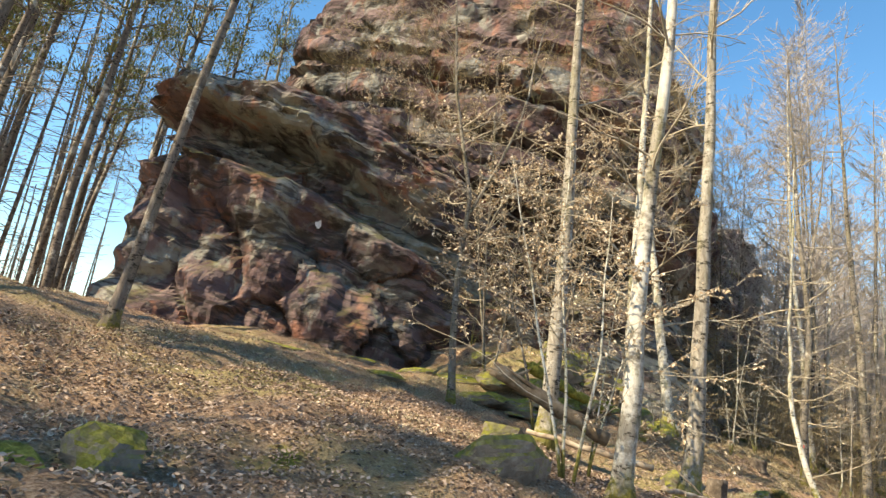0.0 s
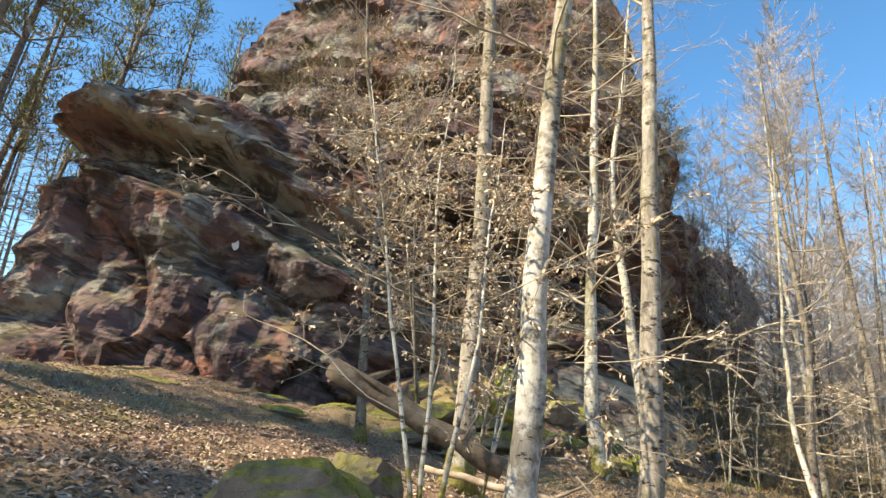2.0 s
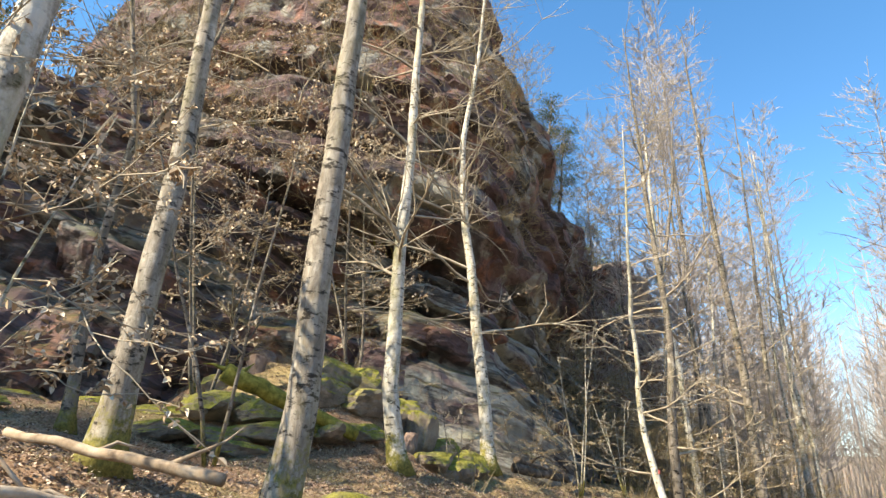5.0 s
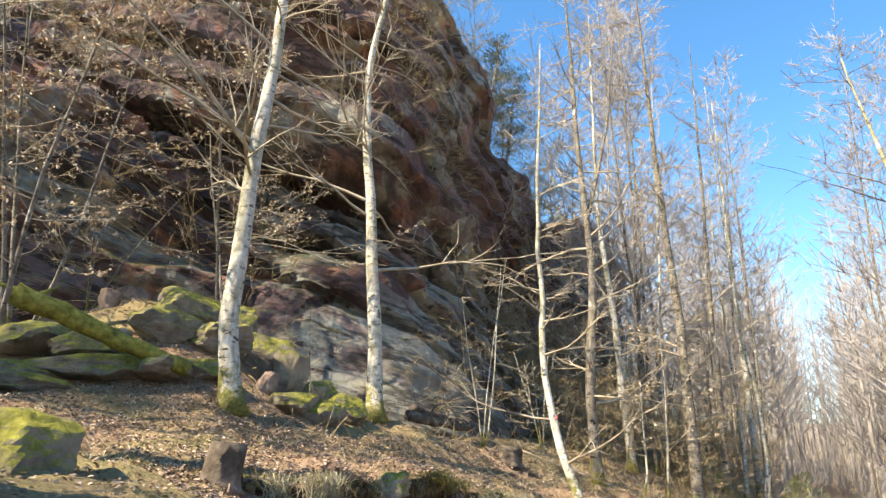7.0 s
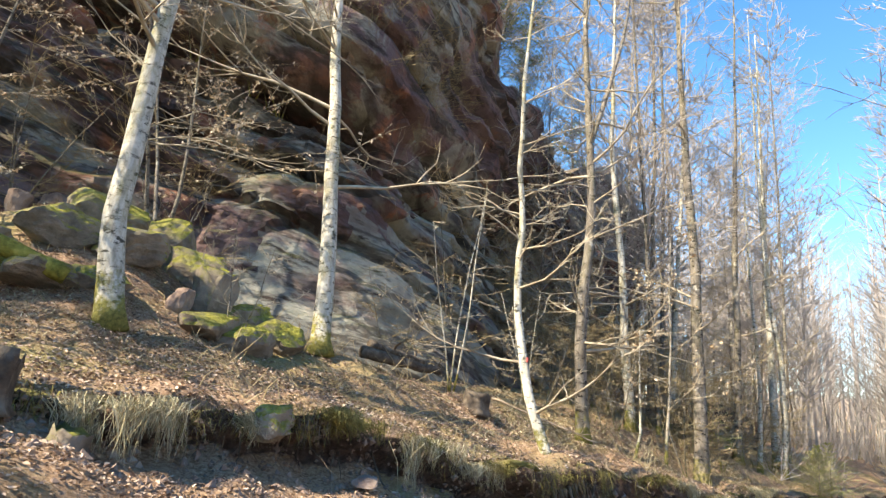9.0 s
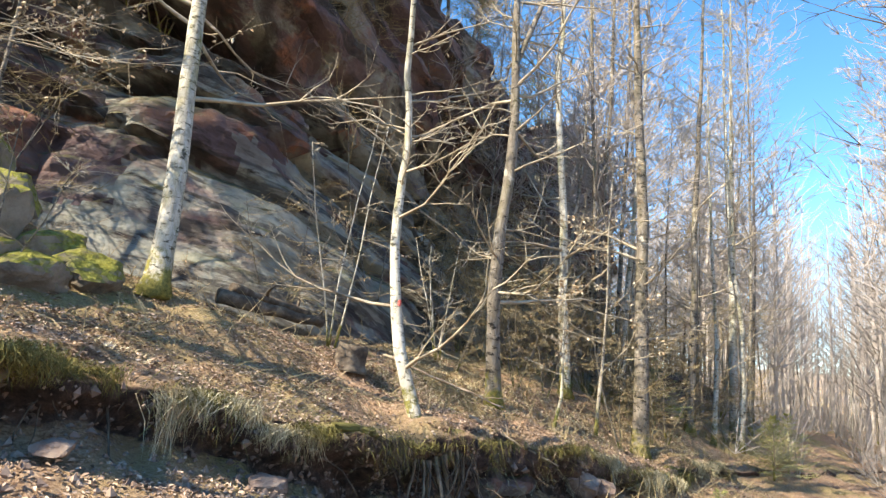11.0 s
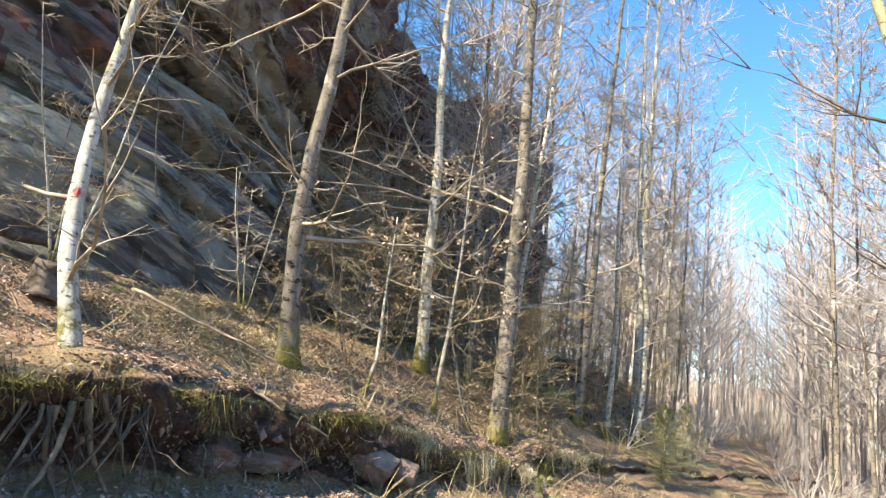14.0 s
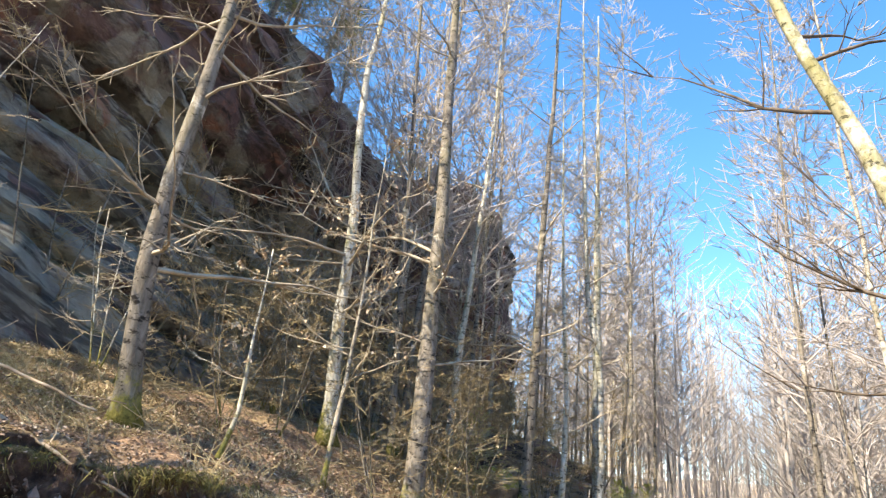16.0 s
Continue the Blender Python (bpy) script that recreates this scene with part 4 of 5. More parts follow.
def spruce(x, y, height, seed):
    rnd = random.Random(seed)
    root = new("spruce_sapling")
    root.location = (x, y, ground_z(x, y) - 0.04)
    stem = Soup()
    stem.tube([Vector((0, 0, 0)), Vector((0.01, 0, height * 0.5)), Vector((0, 0.01, height))], [height * 0.018, height * 0.01, 0.003], 6)
    stem.make("stem", GREYB, root)
    green = Soup()
    wood_ = Soup()
    for i in range(int(34 * height) + 30):
        k = rnd.random() ** 1.25
        h = height * (0.06 + 0.92 * k)
        a = rnd.uniform(0, 6.28)
        ln = 0.60 * height * (1.03 - k) ** 0.85 * rnd.uniform(0.75, 1.1) + 0.04
        d = Vector((math.cos(a), math.sin(a), 0.15 + 0.55 * k))
        q = wander(Vector((0, 0, h)), d, ln, 5, rnd, 0.08, 0.02)
        shoots = [q]
        for j in range(1, 5):
            for side in (-1, 1):
                e = (q[j] - q[j - 1]).normalized()
                w = Vector((-e.y, e.x, 0.1)) * side
                shoots.append(wander(q[j], e + w * 0.9, ln * rnd.uniform(0.18, 0.34) * (1.3 - j * 0.16), 2, rnd, 0.1))
        for q in shoots:
            wood_.tube(q, taper(0.0035, 0.0015, len(q)), 3, False)
            for c, e in zip(q, q[1:]):
                ax = (e - c).normalized()
                for _ in range(max(5, int((e - c).length * (230 if height < 1 else 62)))):
                    p = c.lerp(e, rnd.random())
                    o = ax * 0.7 + Vector((rnd.gauss(0, 0.6), rnd.gauss(0, 0.6), rnd.gauss(0.15, 0.5)))
                    green.blade(p, p + o.normalized() * rnd.uniform(0.018, 0.03), 0.0016 if height < 1 else 0.0045)
    tagged(wood_.make("branchwork", TWIG, root), kind="stuff")
    tagged(green.make("foliage", SPRUCE, root, False), kind="stuff")
    return tagged(root, "small green spruce sapling beside the path", "sapling", "spruce saplings")


spruce(14.4, 17.2, 0.8, 301)
spruce(18.7, 22.6, 1.5, 302)
spruce(19.2, 23.4, 1.3, 303)
spruce(20.0, 24.0, 1.6, 304)
spruce(16.2, 23.6, 1.7, 305)


# ---------------------------------------------------------------- stones, logs and stumps
def boulder(label, x, y, size, seed, mat=MOSSY, turn=0, z=None, name="boulder", group="", rough=0.14, sink=0.3):
    bm = bmesh.new()
    bmesh.ops.create_icosphere(bm, subdivisions=4, radius=1.0)
    off = Vector((seed * 2.1, seed * 0.7, seed * 1.9))
    rnd = random.Random(seed)
    cuts = [Vector((rnd.gauss(0, 1), rnd.gauss(0, 1), rnd.gauss(0, 0.9))).normalized() for _ in range(15)] + [Vector((0.1, 0, 1)).normalized()]
    for v in bm.verts:
        c = v.co.normalized()
        c = c * min(0.72 / max(0.02, c.dot(p)) if c.dot(p) > 0.6 else 1.2 for p in cuts)
        c *= 1 + rough * fbm(c * 0.9 + off, 3) + 0.07 * fbm(c * 3.2 + off, 3) + 0.025 * fbm(c * 9 + off, 2)
        v.co = Vector((c.x * size[0], c.y * size[1], c.z * size[2]))
    me = bpy.data.meshes.new(name)
    bm.to_mesh(me)
    bm.free()
    me.materials.append(mat)
    ob = new(name, me)
    zz = ground_z(x, y) if z is None else z
    ob.matrix_basis = pose(x, y, zz + size[2] * (1 - 2 * sink), seed * 13 % 14 - 7, seed * 29 % 18 - 9, turn)
    return tagged(ob, label, "rock", group)


MS = "moss-covered sandstone boulder lying in dead leaves"
boulder(MS, 0.5, 5.3, (0.55, 0.40, 0.32), 401, turn=15)
boulder(MS, -2.35, 3.2, (0.33, 0.28, 0.27), 402, sink=0.42)
boulder(MS, -2.75, 2.8, (0.28, 0.26, 0.16), 403, turn=40, sink=0.45)
PILE = "mossy boulder in the pile at the cliff foot"
for i, (x_, y_, a, b, c, r) in enumerate(((5.45, 15.0, 0.34, 0.30, 0.24, 20), (5.05, 14.7, 0.30, 0.26, 0.2, 50), (5.75, 15.7, 0.42, 0.34, 0.28, 10), (4.75, 15.3, 0.26, 0.24, 0.42, 30), (5.2, 15.7, 0.46, 0.38, 0.3, 70),
                                          (4.3, 15.9, 0.5, 0.42, 0.4, 5), (3.7, 14.9, 0.5, 0.36, 0.26, 25), (2.9, 15.6, 0.6, 0.5, 0.36, 60), (3.4, 16.6, 0.55, 0.4, 0.5, 35), (2.2, 14.0, 0.62, 0.44, 0.26, 15))):
    boulder(PILE, x_, y_, (a * 1.3, b * 1.3, c * 1.25), 410 + i, turn=r, group="boulder pile")
for i, (x_, y_, a, b, c, r) in enumerate(((1.6, 13.4, 0.7, 0.4, 0.22, 15), (0.2, 14.6, 0.75, 0.4, 0.2, 0), (-0.8, 14.2, 0.6, 0.4, 0.16, 20), (-2.2, 14.4, 0.7, 0.35, 0.14, 10), (0.9, 15.6, 0.5, 0.4, 0.3, 45), (-3.6, 12.4, 0.6, 0.3, 0.1, 5), (-1.4, 12.2, 0.5, 0.3, 0.1, 0))):
    boulder("low flat mossy stone before the sandstone block", x_, y_, (a, b, c), 430 + i, turn=r, group="flat mossy stones", sink=0.4)
for i, (x_, y_, a, b, c, r) in enumerate(((2.6, 13.6, 0.9, 0.55, 0.26, 10), (1.5, 14.2, 0.8, 0.6, 0.3, 40), (3.3, 13.9, 0.6, 0.45, 0.22, 70), (0.7, 13.2, 0.8, 0.5, 0.2, 0), (2.0, 13.0, 0.6, 0.4, 0.16, 30), (3.8, 14.1, 0.4, 0.35, 0.2, 20), (2.9, 14.7, 0.7, 0.5, 0.36, 50))):
    boulder("wide low boulder under thick bright moss", x_, y_, (a, b, c), 470 + i, turn=r, group="mossy scree", sink=0.35)
boulder(MS, 3.85, 9.35, (0.46, 0.36, 0.3), 480, turn=25)
boulder(MS, 0.75, 7.35, (0.5, 0.4, 0.3), 481, turn=60)
boulder("angular pinkish sandstone block with a pale top", 1.25, 17.2, (0.42, 0.36, 0.42), 441, CUTSTONE, 30, rough=0.2)
boulder("small pale upright stone above the mossy log", 1.5, 15.7, (0.2, 0.18, 0.3), 442, CUTSTONE, 10, rough=0.2)
boulder("pale upright stone between mossy boulders", 4.55, 14.75, (0.16, 0.15, 0.3), 443, CUTSTONE, 60, rough=0.2)
boulder("grey sandstone slab sticking out of the bank foot", 11.35, 17.05, (0.45, 0.26, 0.2), 444, ROCK, 35, z=-0.92)
boulder("brown sandstone lump in the cut bank", 12.45, 17.72, (0.30, 0.28, 0.26), 445, CUTSTONE, 10, z=-0.95)
boulder("brown sandstone lump in the cut bank", 12.85, 17.75, (0.22, 0.2, 0.2), 446, CUTSTONE, 70)
boulder("dark earthy stone in the cut bank", 10.85, 16.55, (0.3, 0.22, 0.28), 447, ROCK, 10, z=-0.9)
boulder("small square sandstone lying in leaves under the bank", 8.6, 13.45, (0.16, 0.13, 0.11), 448, CUTSTONE, 15)
boulder("small sandstone lying in leaves under the bank", 7.4, 12.4, (0.12, 0.11, 0.08), 449, CUTSTONE, 45)
boulder("yellow-green moss cushion on the bank edge", 6.5, 12.05, (0.26, 0.24, 0.19), 450, MOSSY, 0, rough=0.35, name="moss_cushion")
boulder("mossy stone low beside the path", 9.9, 13.0, (0.5, 0.3, 0.12), 451, turn=30, sink=0.4)
boulder("mossy stones where the slope meets the wood", 18.6, 27.6, (0.6, 0.5, 0.5), 452)
boulder("mossy stones where the slope meets the wood", 17.4, 27.0, (0.5, 0.4, 0.4), 453, turn=40)
boulder("dark rock overhung by brush behind the grey beech", 17.9, 26.4, (1.5, 1.0, 1.2), 455, ROCK, 20)
boulder("mossy yellow-green rock on the lower slope", 16.9, 24.2, (0.6, 0.42, 0.42), 456, turn=30)
boulder("dark rock under the far trees", 20.6, 30.2, (1.3, 1.0, 1.0), 454, ROCK)


def log(label, a, b, r0, r1, seed, mat, name="log", stubs=2):
    rnd = random.Random(seed)
    a, b = Vector(a), Vector(b)
    root = new(name)
    root.location = a
    body = Soup()
    n = 12
    pts = [(b - a) * (i / n) + Vector((0.03 * fbm(Vector((i * 0.5, seed, 0)), 2), 0.03 * fbm(Vector((i * 0.5, seed, 3)), 2), 0.04 * fbm(Vector((i * 0.5, seed, 6)), 2))) for i in range(n + 1)]
    body.tube(pts, [(r0 + (r1 - r0) * i / n) * (1 + 0.12 * fbm(Vector((i * 0.9, seed, 1)), 2)) for i in range(n + 1)], 10)
    body.make("stem", mat, root)
    for _ in range(stubs):
        i = rnd.randint(3, 11)
        q = wander(pts[i], Vector((rnd.gauss(0, 1), rnd.gauss(0, 1), 0.6)), rnd.uniform(0.2, 0.7), 4, rnd, 0.25)
        t = Soup()
        t.tube(q, taper(r1 * 0.5, 0.006, 5), 5)
        t.make("stub", mat, root)
    return tagged(root, label, "log")


log("fallen dead trunk leaning against the beech", (1.88, 6.62, 1.08), (0.43, 6.68, 1.76), 0.085, 0.095, 501, DARKWOOD)
log("mossy yellow-green log on the boulder pile", (3.65, 13.6, 1.5), (1.75, 12.5, 2.2), 0.10, 0.14, 502, MOSSLOG)
log("bare pale fallen branch on the leaves", (1.2, 8.6, 1.0), (3.0, 8.2, 0.72), 0.035, 0.05, 503, DEADWOOD, "fallen_branch", 3)
log("forked pale dead branch beside the beech foot", (2.2, 5.6, 0.72), (3.2, 6.3, 0.55), 0.03, 0.02, 504, DEADWOOD, "fallen_branch", 4)
log("grey rotten log under the cliff", (6.9, 17.0, 1.28), (8.3, 17.9, 1.12), 0.11, 0.07, 505, ROOTWOOD)
log("grey rotten log under the cliff", (7.0, 17.3, 1.45), (8.0, 18.4, 1.3), 0.08, 0.06, 506, ROOTWOOD)
log("thin dead branch lying on the slope", (9.3, 17.8, 0.75), (11.2, 17.6, 0.15), 0.022, 0.012, 507, DEADWOOD, "fallen_branch", 3)
log("thin dead branch lying on the slope", (10.6, 16.9, 0.0), (11.9, 16.9, -0.55), 0.02, 0.01, 508, DEADWOOD, "fallen_branch", 2)


def stump(label, x, y, r, h, seed, mat=ROOTWOOD):
    root = new("stump")
    root.location = (x, y, ground_z(x, y) - 0.08)
    body = Soup()
    n, sides = 7, 14
    body.tube([Vector((0.04 * i / n, 0, h * i / n)) for i in range(n + 1)], [r * (1 + 0.5 * math.exp(-i * 0.9)) for i in range(n + 1)], sides)
    for i, v in enumerate(body.v):
        k = i % sides
        up = i // sides
        v.x *= 1 + 0.14 * math.sin(k * 1.7 + seed)
        v.y *= 1 + 0.14 * math.cos(k * 2.3 + seed)
        if up >= n - 1:
            v.z += 0.16 * h * math.sin(k * 2.9 + seed * 2)
    body.make("stump_body", mat, root)
    return tagged(root, label, "stump")


stump("dark rotten tree stump on the leafy slope", 8.85, 16.75, 0.2, 0.34, 511)
stump("dark broken stump half sunk in leaves", 4.95, 10.6, 0.17, 0.36, 512)
stump("small mossy stump by the bank", 5.5, 10.7, 0.12, 0.16, 513, MOSSY)


# ---------------------------------------------------------------- bank: hanging grass and roots
def fringe():
    """Ragged rootlets, moss and dead stalks that hang over the lip and hide its line."""
    rnd = random.Random(47)
    soup, dark = Soup(), Soup()
    while len(soup.f) < 7000:
        s = rnd.uniform(11.4, 28.5)
        thick = fbm(Vector((s * 1.6, 2.2, 5)), 4) + 0.25
        if thick < rnd.uniform(0, 0.55):
            continue
        n = 5.5 + lerp_table(SHIFT, s) + rnd.gauss(0.02, 0.10)
        x, y = to_xy(s, n + bank_push(s, n))
        p = Vector((x, y, ground_sn(s, n) + rnd.uniform(-0.12, 0.03)))
        out = OUT * rnd.uniform(0.0, 0.16) + ALONG * rnd.gauss(0, 0.08)
        tip = p + out * 1.3 + Vector((0, 0, -rnd.uniform(0.02, 0.24) * (0.2 + thick))) + ALONG * rnd.gauss(0, 0.05)
        mid = p + out + Vector((0, 0, rnd.uniform(-0.02, 0.05)))
        where = soup if rnd.random() < 0.55 else dark
        w = ALONG * rnd.uniform(0.0015, 0.004) + OUT * rnd.gauss(0, 0.002)
        n0 = len(where.v)
        where.v += [p - w, p + w, mid + w, mid - w, tip]
        where.f += [(n0, n0 + 1, n0 + 2, n0 + 3), (n0 + 3, n0 + 2, n0 + 4)]
    tagged(soup.make("moss_fringe", MOSSTUFT, None, False), "ragged moss and stalks hanging over the bank edge", "moss", kind="stuff")
    tagged(dark.make("rootlets", ROOTWOOD, None, False), "fine dark rootlets hanging from the bank edge", "roots", kind="stuff")


def lip_point(s):
    n = 5.5 + lerp_table(SHIFT, s)
    x, y = to_xy(s, n + bank_push(s, n))
    return Vector((x, y, ground_sn(s, n)))


OUT = Vector((0.663, -0.748, 0))
ALONG = Vector((0.748, 0.663, 0))
BANK = random.Random(21)
fringe()


def tuft(s, blades, hang, mat, seed, label):
    """A messy clump: thin curved stalks that lean out and droop, some matted together."""
    rnd = random.Random(seed)
    p = lip_point(s)
    soup = Soup()
    locks = [(rnd.gauss(0, 0.12), rnd.uniform(-0.16, 0.05), rnd.uniform(0.06, 0.26), rnd.gauss(0, 0.08), hang * rnd.uniform(0.3, 1.25)) for _ in range(5)]
    for _ in range(blades):
        al, ou, reach, sway, drop = rnd.choice(locks)
        fan = rnd.gauss(0, 1)
        a = ALONG * (al + fan * 0.045) + OUT * (ou + rnd.gauss(0, 0.03)) + Vector((0, 0, rnd.uniform(-0.03, 0.03)))
        b = a + OUT * (reach * 0.7 + rnd.gauss(0, 0.05)) + ALONG * (sway * 0.5 + rnd.gauss(0, 0.09)) + Vector((0, 0, rnd.uniform(-0.06, 0.06)))
        end = ALONG * (al + sway + fan * 0.03 + rnd.gauss(0, 0.06)) + OUT * (ou + reach * rnd.uniform(0.8, 1.3))
        fall = drop * rnd.uniform(0.15, 1.1)
        c = b.lerp(end, 0.6) + Vector((0, 0, -fall * 0.4))
        tip = end + ALONG * rnd.gauss(0, 0.03) - OUT * rnd.uniform(0, 0.05) + Vector((0, 0, -fall))
        w = ALONG * 0.0019 + OUT * rnd.gauss(0, 0.0015)
        n0 = len(soup.v)
        soup.v += [a - w, a + w, b + w, b - w, c + w, c - w, tip]
        soup.f += [(n0, n0 + 1, n0 + 2, n0 + 3), (n0 + 3, n0 + 2, n0 + 4, n0 + 5), (n0 + 5, n0 + 4, n0 + 6)]
    return tagged(soup.make("grass_tuft", mat, None, False, "", p), label, "grass", "tufts on the bank edge", "stuff")


s_ = 12.2
i = 0
while s_ < 28:
    under = 17.6 < s_ < 22.4
    tuft(s_, 140 if under else BANK.randint(350, 800), BANK.uniform(0.1, 0.2) if under else BANK.uniform(0.2, 0.5), STRAW if BANK.random() < 0.6 and not under else MOSSTUFT, 600 + i, "dry hanging grass tuft on the bank edge")
    s_ += BANK.choice((0.22, 0.35, 0.5, 0.8, 1.1)) * BANK.uniform(0.8, 1.2)
    i += 1


for i in range(34):
    s_ = 11.6 + i * 0.48 + BANK.uniform(-0.25, 0.25)
    if 17.4 < s_ < 23:
        continue
    p = lip_point(s_) + OUT * BANK.uniform(-0.2, -0.06)
    boulder("ragged moss pad on the bank edge", p.x, p.y, (BANK.uniform(0.12, 0.3), BANK.uniform(0.1, 0.2), BANK.uniform(0.04, 0.09)), 460 + i, MOSSTUFT, BANK.uniform(20, 60), p.z - 0.03, "moss_pad", "moss pads on the bank", 0.5, 0.4)


def root_strand(s, length, r, seed, side=0.0, mat=ROOTWOOD):
    rnd = random.Random(seed)
    p = lip_point(s) - Vector((0, 0, 0.12)) - OUT * 0.06
    q = wander(Vector((0, 0, 0)), OUT * 0.35 + ALONG * side + Vector((0, 0, -1)), length, 7, rnd, 0.22)
    soup = Soup()
    soup.tube(q, taper(r, r * 0.3, len(q)), 5)
    return tagged(soup.make("root", mat, None, True, "", p), "bare root hanging out of the cut bank", "root", "roots in the bank")


for i in range(26):
    root_strand(BANK.uniform(13, 22.4), BANK.uniform(0.35, 0.85), BANK.uniform(0.006, 0.014), 700 + i, BANK.uniform(-0.5, 0.5))
for i in range(46):
    root_strand(BANK.uniform(12.5, 22.4), BANK.uniform(0.25, 0.75), BANK.uniform(0.0025, 0.005), 800 + i, BANK.uniform(-0.9, 0.9))
for i in range(14):
    root_strand(18.0 + BANK.uniform(0, 1.1), BANK.uniform(0.5, 1.0), BANK.uniform(0.008, 0.02), 860 + i, BANK.uniform(-0.7, 0.7))
for i in range(8):
    root_strand(18.1 + i * 0.1, BANK.uniform(0.6, 1.0), BANK.uniform(0.014, 0.035), 740 + i, (i - 3.5) * 0.08 + BANK.uniform(-0.1, 0.1), DARKWOOD)


# ---------------------------------------------------------------- paint marks
def paint_mark(name, x, y, z, w, h, facing, mat, label):
    rnd = random.Random(name + label)
    out = Vector(facing).normalized()
    side = Vector((-out.y, out.x, 0))
    verts = [out * 0.006]
    for k in range(14):
        a = 2 * math.pi * k / 14
        f = rnd.uniform(0.8, 1.08)
        verts.append(side * math.cos(a) * w * 0.5 * f + Vector((0, 0, math.sin(a) * h * 0.5 * f)) + out * -0.012 * abs(math.cos(a)))
    ob = mesh_object(name, [tuple(v) for v in verts], [(0, 1 + k, 1 + (k + 1) % 14) for k in range(14)], mat, None, False, "", (x, y, z))
    return tagged(ob, label, "trail mark")


blaze = on_face(BLOCK, -4.35, 16.0, 5.85)
paint_mark("trail_mark", blaze.x, blaze.y - 0.11, blaze.z, 0.2, 0.36, (0, -1, 0), WHITEPAINT, "white painted trail mark on the sandstone block")
paint_mark("trail_mark", 9.45, 15.525, 1.275, 0.05, 0.10, (0.25, -1, 0), REDPAINT, "small red paint mark on the white birch trunk")


# ---------------------------------------------------------------- dead leaves on the ground
def litter():
    rnd = random.Random(42)
    soup = Soup()
    count = 0
    while count < 170000:
        s, n = rnd.uniform(-0.5, 27), rnd.uniform(1.2, 9.5)
        if count % 4 == 2:
            s, n = rnd.uniform(0, 13), rnd.uniform(7, 17)
        if count % 6 == 1:
            s, n = rnd.uniform(12, 44), rnd.uniform(-3.5, 6)
        if count % 3 == 0:
            s, n = rnd.uniform(11, 28), rnd.uniform(2.4, 7.8)
        big = count % 9 == 4
        if big:
            s, n = rnd.uniform(-0.5, 9), rnd.uniform(1.6, 9)
        m = n - lerp_table(SHIFT, s)
        if cut(s) * (1 - run_out(s)) > 0.3 and 4.95 < m < 5.6 and rnd.random() < 0.97:
            continue
        clump = fbm(Vector((s * 0.7, n * 0.7, 11)), 3)
        if clump < -0.12 and rnd.random() < 0.5:
            continue
        x, y = to_xy(s, n + bank_push(s, n))
        p = Vector((x, y, ground_sn(s, n) + rnd.uniform(0.005, 0.03)))
        a = rnd.uniform(0, 6.28)
        soup.leaf(p, Vector((math.cos(a), math.sin(a), rnd.gauss(0.05, 0.3))), Vector((rnd.gauss(0, 0.5), rnd.gauss(0, 0.5), 1)), rnd.uniform(0.04, 0.066) if big else rnd.uniform(0.024, 0.052), rnd.uniform(-0.15, 0.35))
        count += 1
    ob = soup.make("leaf_litter", LEAF, None, False)
    return tagged(ob, "dry brown beech leaves covering the slope", "leaves", kind="stuff")


litter()


def clods():
    """Crumbled earth and small stones along the foot of the cut bank."""
    rnd = random.Random(45)
    soup = Soup()
    for _ in range(3800):
        s, n = rnd.uniform(11.5, 22.8), 5.0 + rnd.gauss(0, 0.28)
        n += lerp_table(SHIFT, s)
        if n > 5.45 + lerp_table(SHIFT, s):
            continue
        x, y = to_xy(s, n + bank_push(s, n))
        c, r = Vector((x, y, ground_sn(s, n))), 0.012 + 0.035 * rnd.random() ** 3
        n0 = len(soup.v)
        for d in ((1, 0, 0), (-1, 0, 0), (0, 1, 0), (0, -1, 0), (0, 0, 1), (0, 0, -1)):
            soup.v.append(c + Vector(d) * r * rnd.uniform(0.6, 1.3) + Vector((rnd.gauss(0, 0.2), rnd.gauss(0, 0.2), rnd.gauss(0, 0.2))) * r)
        for a in (0, 1):
            for b in (2, 3):
                for e in (4, 5):
                    soup.f.append((n0 + a, n0 + b, n0 + e))
    return tagged(soup.make("earth_clods", CUTSTONE, None, False), "crumbled red-brown earth and small stones under the bank", "earth", kind="stuff")


clods()


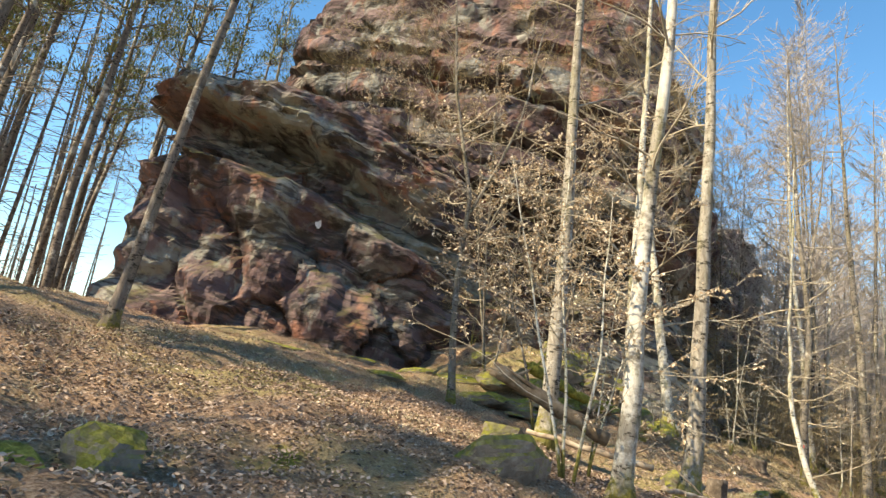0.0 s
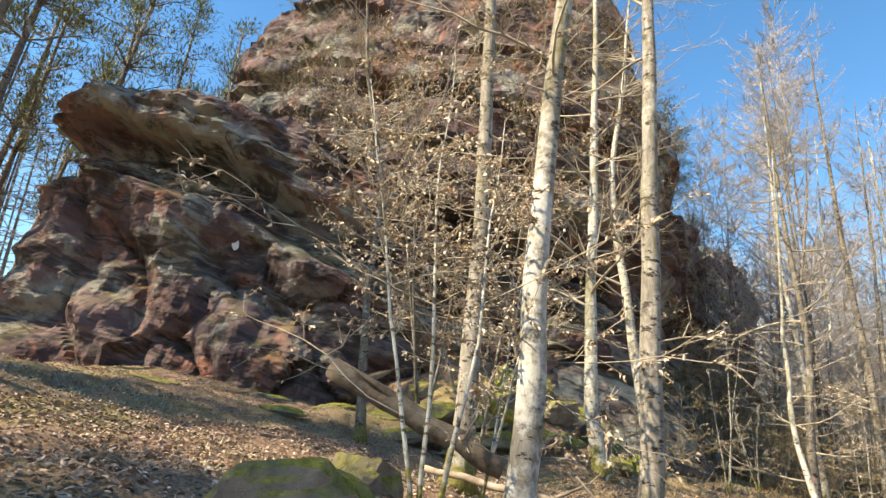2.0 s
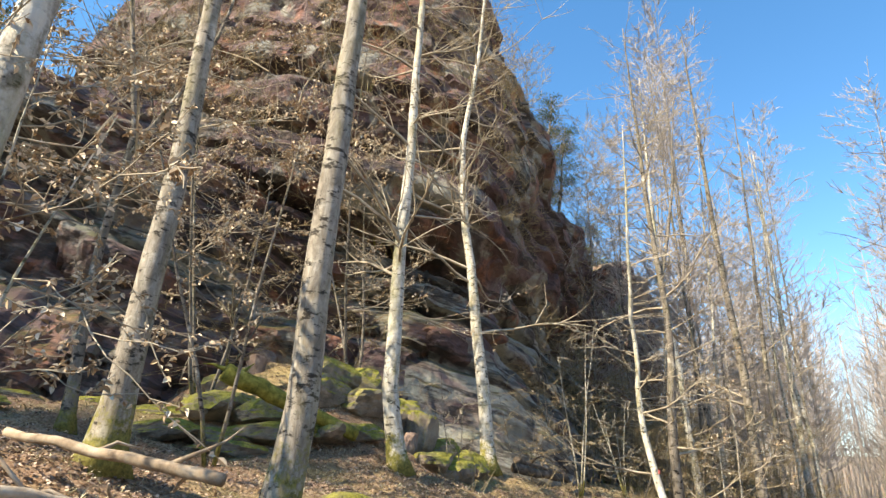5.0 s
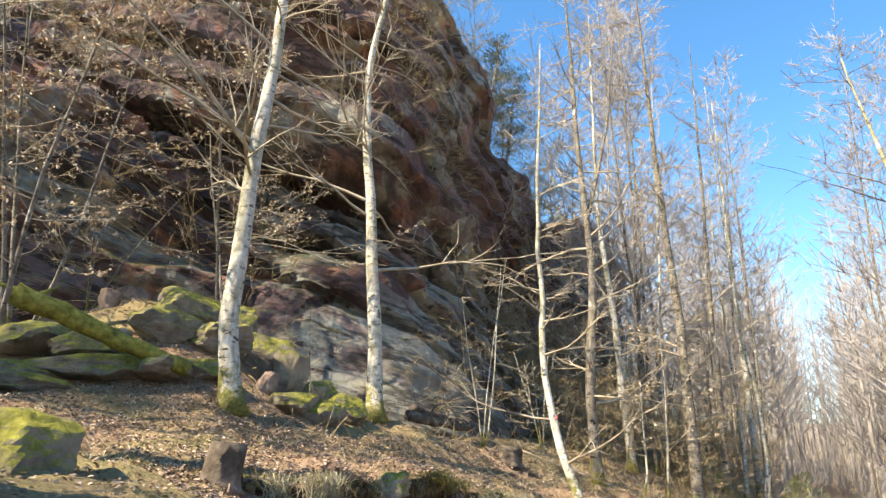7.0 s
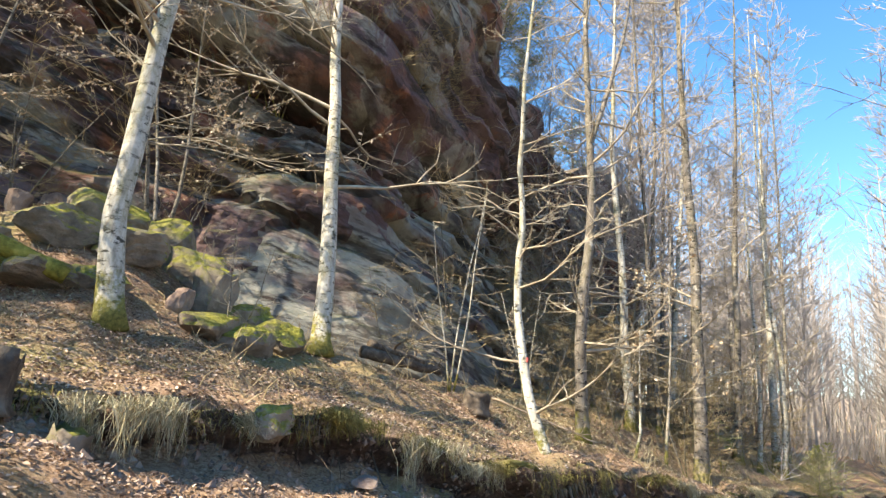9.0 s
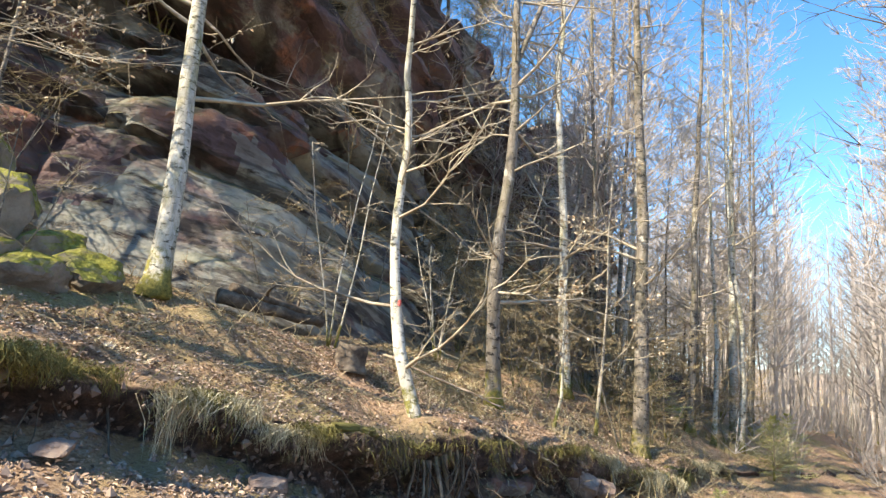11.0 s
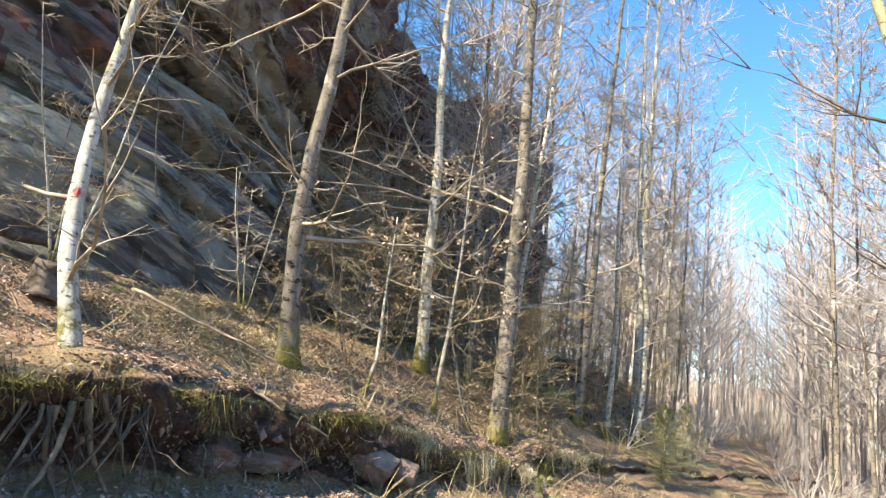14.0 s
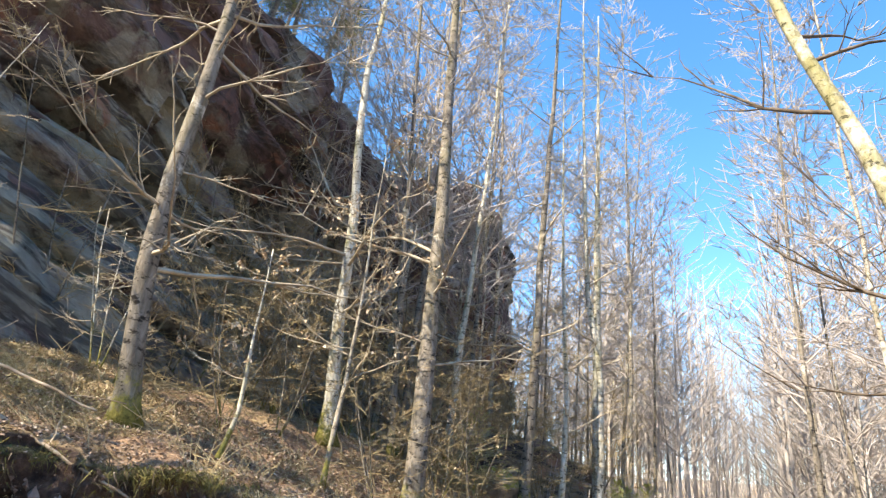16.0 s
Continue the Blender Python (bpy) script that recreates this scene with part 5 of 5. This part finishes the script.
# ---------------------------------------------------------------- distant wood
def far_wood():
    rnd = random.Random(88)
    soup = Soup()
    for i in range(1120):
        if i < 360:
            x, y = to_xy(rnd.uniform(44, 80), rnd.uniform(-14, 36))
            if road_gap(x, y) < 1.5:
                continue
        elif i < 900:
            x, y = to_xy(rnd.uniform(54, 125), rnd.uniform(-60, 70))
        else:
            x, y = to_xy(rnd.uniform(-10, 60), rnd.uniform(-75, -24))
        z, h = ground_z(x, y), rnd.uniform(11, 18)
        top = Vector((x + rnd.gauss(0, 0.5), y + rnd.gauss(0, 0.5), z + h))
        foot = Vector((x, y, z - 0.2))
        soup.tube([foot, foot.lerp(top, 0.5), top], [0.075, 0.05, 0.02], 3, False)
        for _ in range(46):
            k = rnd.uniform(0.2, 1.0)
            p = foot.lerp(top, k)
            a = rnd.uniform(0, 6.28)
            ln = rnd.uniform(1.0, 3.0) * (1.2 - 0.6 * k)
            d = Vector((math.cos(a) * ln, math.sin(a) * ln, ln * rnd.uniform(0.5, 1.4)))
            bend = p + d * 0.5 + Vector((rnd.gauss(0, 0.14), rnd.gauss(0, 0.14), rnd.gauss(-0.1, 0.12))) * ln * 0.6
            soup.tube([p, bend, p + d], [0.02, 0.014, 0.008], 3, False)
    return tagged(soup.make("far_wood", HAZETWIG, None, False), "distant bare wood, grey-brown twigs coloured paler for haze", "trees", kind="stuff")



def far_brush():
    rnd = random.Random(89)
    soup = Soup()
    for _ in range(1500):
        s, n = rnd.uniform(25, 75), rnd.uniform(-12, 26)
        x, y = to_xy(s, n)
        if road_gap(x, y) < 0.9 or (s < 31 and n > 2.5):
            continue
        p = Vector((x, y, ground_z(x, y)))
        for _ in range(6):
            d = Vector((rnd.gauss(0, 0.5), rnd.gauss(0, 0.5), rnd.uniform(0.3, 1.3)))
            soup.tube([p, p + d], [0.010, 0.006], 3, False)
            soup.tube([p + d * 0.6, p + d * 0.6 + Vector((rnd.gauss(0, 0.35), rnd.gauss(0, 0.35), rnd.uniform(0, 0.5)))], [0.007, 0.004], 3, False)
    # taller thicket that closes the view between the far stems
    for _ in range(1500):
        x, y = to_xy(rnd.uniform(55, 125), rnd.uniform(-40, 45))
        p = Vector((x, y, ground_z(x, y)))
        for _ in range(5):
            d = Vector((rnd.gauss(0, 0.7), rnd.gauss(0, 0.7), rnd.uniform(1.0, 4.2)))
            soup.tube([p, p + d], [0.022, 0.014], 3, False)
    return tagged(soup.make("undergrowth", HAZETWIG, None, False), "low bare brown undergrowth between the far trees", "brush", kind="stuff")


far_wood()
far_brush()


def straw_cover():
    """Dead grass lying on the open ground before the rock."""
    rnd = random.Random(43)
    soup = Soup()
    count = 0
    while count < 30000:
        s, n = rnd.uniform(1, 24), rnd.uniform(5.6, 16)
        if count % 3 == 0:
            s, n = rnd.uniform(17, 30), rnd.uniform(5.5, 9.5)
        if n > 9.5 and s > 13 or fbm(Vector((s * 0.45, n * 0.45, 21)), 3) < 0.02:
            continue
        x, y = to_xy(s, n)
        p = Vector((x, y, ground_sn(s, n)))
        a = rnd.uniform(0, 6.28)
        soup.blade(p, p + Vector((math.cos(a) * 0.13, math.sin(a) * 0.13, rnd.uniform(-0.01, 0.07))), 0.005)
        count += 1
    return tagged(soup.make("dead_grass", STRAW, None, False), "flattened dead grass on the slope", "grass", kind="stuff")


def twig_debris():
    """Broken twigs and dead stalks strewn over the slope above the bank."""
    rnd = random.Random(46)
    soup = Soup()
    for _ in range(5200):
        s, n = rnd.uniform(13, 32), rnd.uniform(5.7, 10.5)
        if rnd.random() < 0.3:
            s, n = rnd.uniform(21.5, 27), rnd.uniform(2.6, 6.5)
        if fbm(Vector((s * 0.5, n * 0.6, 31)), 3) < -0.05 - 0.3 * smooth_step(19, 22, s):
            continue
        x, y = to_xy(s, n)
        p = Vector((x, y, ground_sn(s, n) + 0.01))
        a, ln = rnd.uniform(0, 6.28), rnd.uniform(0.12, 0.5)
        lift = rnd.uniform(-0.02, 0.06) if rnd.random() < 0.75 else rnd.uniform(0.1, 0.5)
        e = p + Vector((math.cos(a) * ln, math.sin(a) * ln, 0))
        e.z = ground_z(e.x, e.y) + 0.01 + lift
        mid = p.lerp(e, 0.5) + Vector((rnd.gauss(0, 0.03), rnd.gauss(0, 0.03), 0.02))
        soup.tube([p, mid, e], [0.006, 0.005, 0.002], 3, False)
    return tagged(soup.make("fallen_twigs", BRUSHTWIG, None, False), "dead twigs strewn over the leafy slope", "twigs", kind="stuff")


def far_pines():
    rnd = random.Random(90)
    soup = Soup()
    for i in range(240):
        x, y = rnd.uniform(-75, -24), rnd.uniform(12, 85)
        if i % 3 == 0:
            x, y = rnd.uniform(-48, -20), rnd.uniform(10, 40)
        if rnd.random() < 0.25:
            x, y = rnd.uniform(-24, -6), rnd.uniform(40, 75)
        z, h = ground_z(x, y), rnd.uniform(15, 22)
        foot, top = Vector((x, y, z - 0.2)), Vector((x + rnd.gauss(0, 0.5), y, z + h))
        soup.tube([foot, top], [0.15, 0.05], 4, False)
        for _ in range(40):
            k = rnd.uniform(0.1, 1.0)
            p, a = foot.lerp(top, k), rnd.uniform(0, 6.28)
            ln = rnd.uniform(0.6, 2.0) * (1.0 if k > 0.5 else 0.6)
            soup.tube([p, p + Vector((math.cos(a) * ln, math.sin(a) * ln, rnd.uniform(-0.1, 0.5)))], [0.03, 0.02], 3, False)
    return tagged(soup.make("far_pine_wood", PINEB, None, False), "distant dark pine wood on the hillside", "trees", kind="stuff")


straw_cover()
twig_debris()
far_pines()
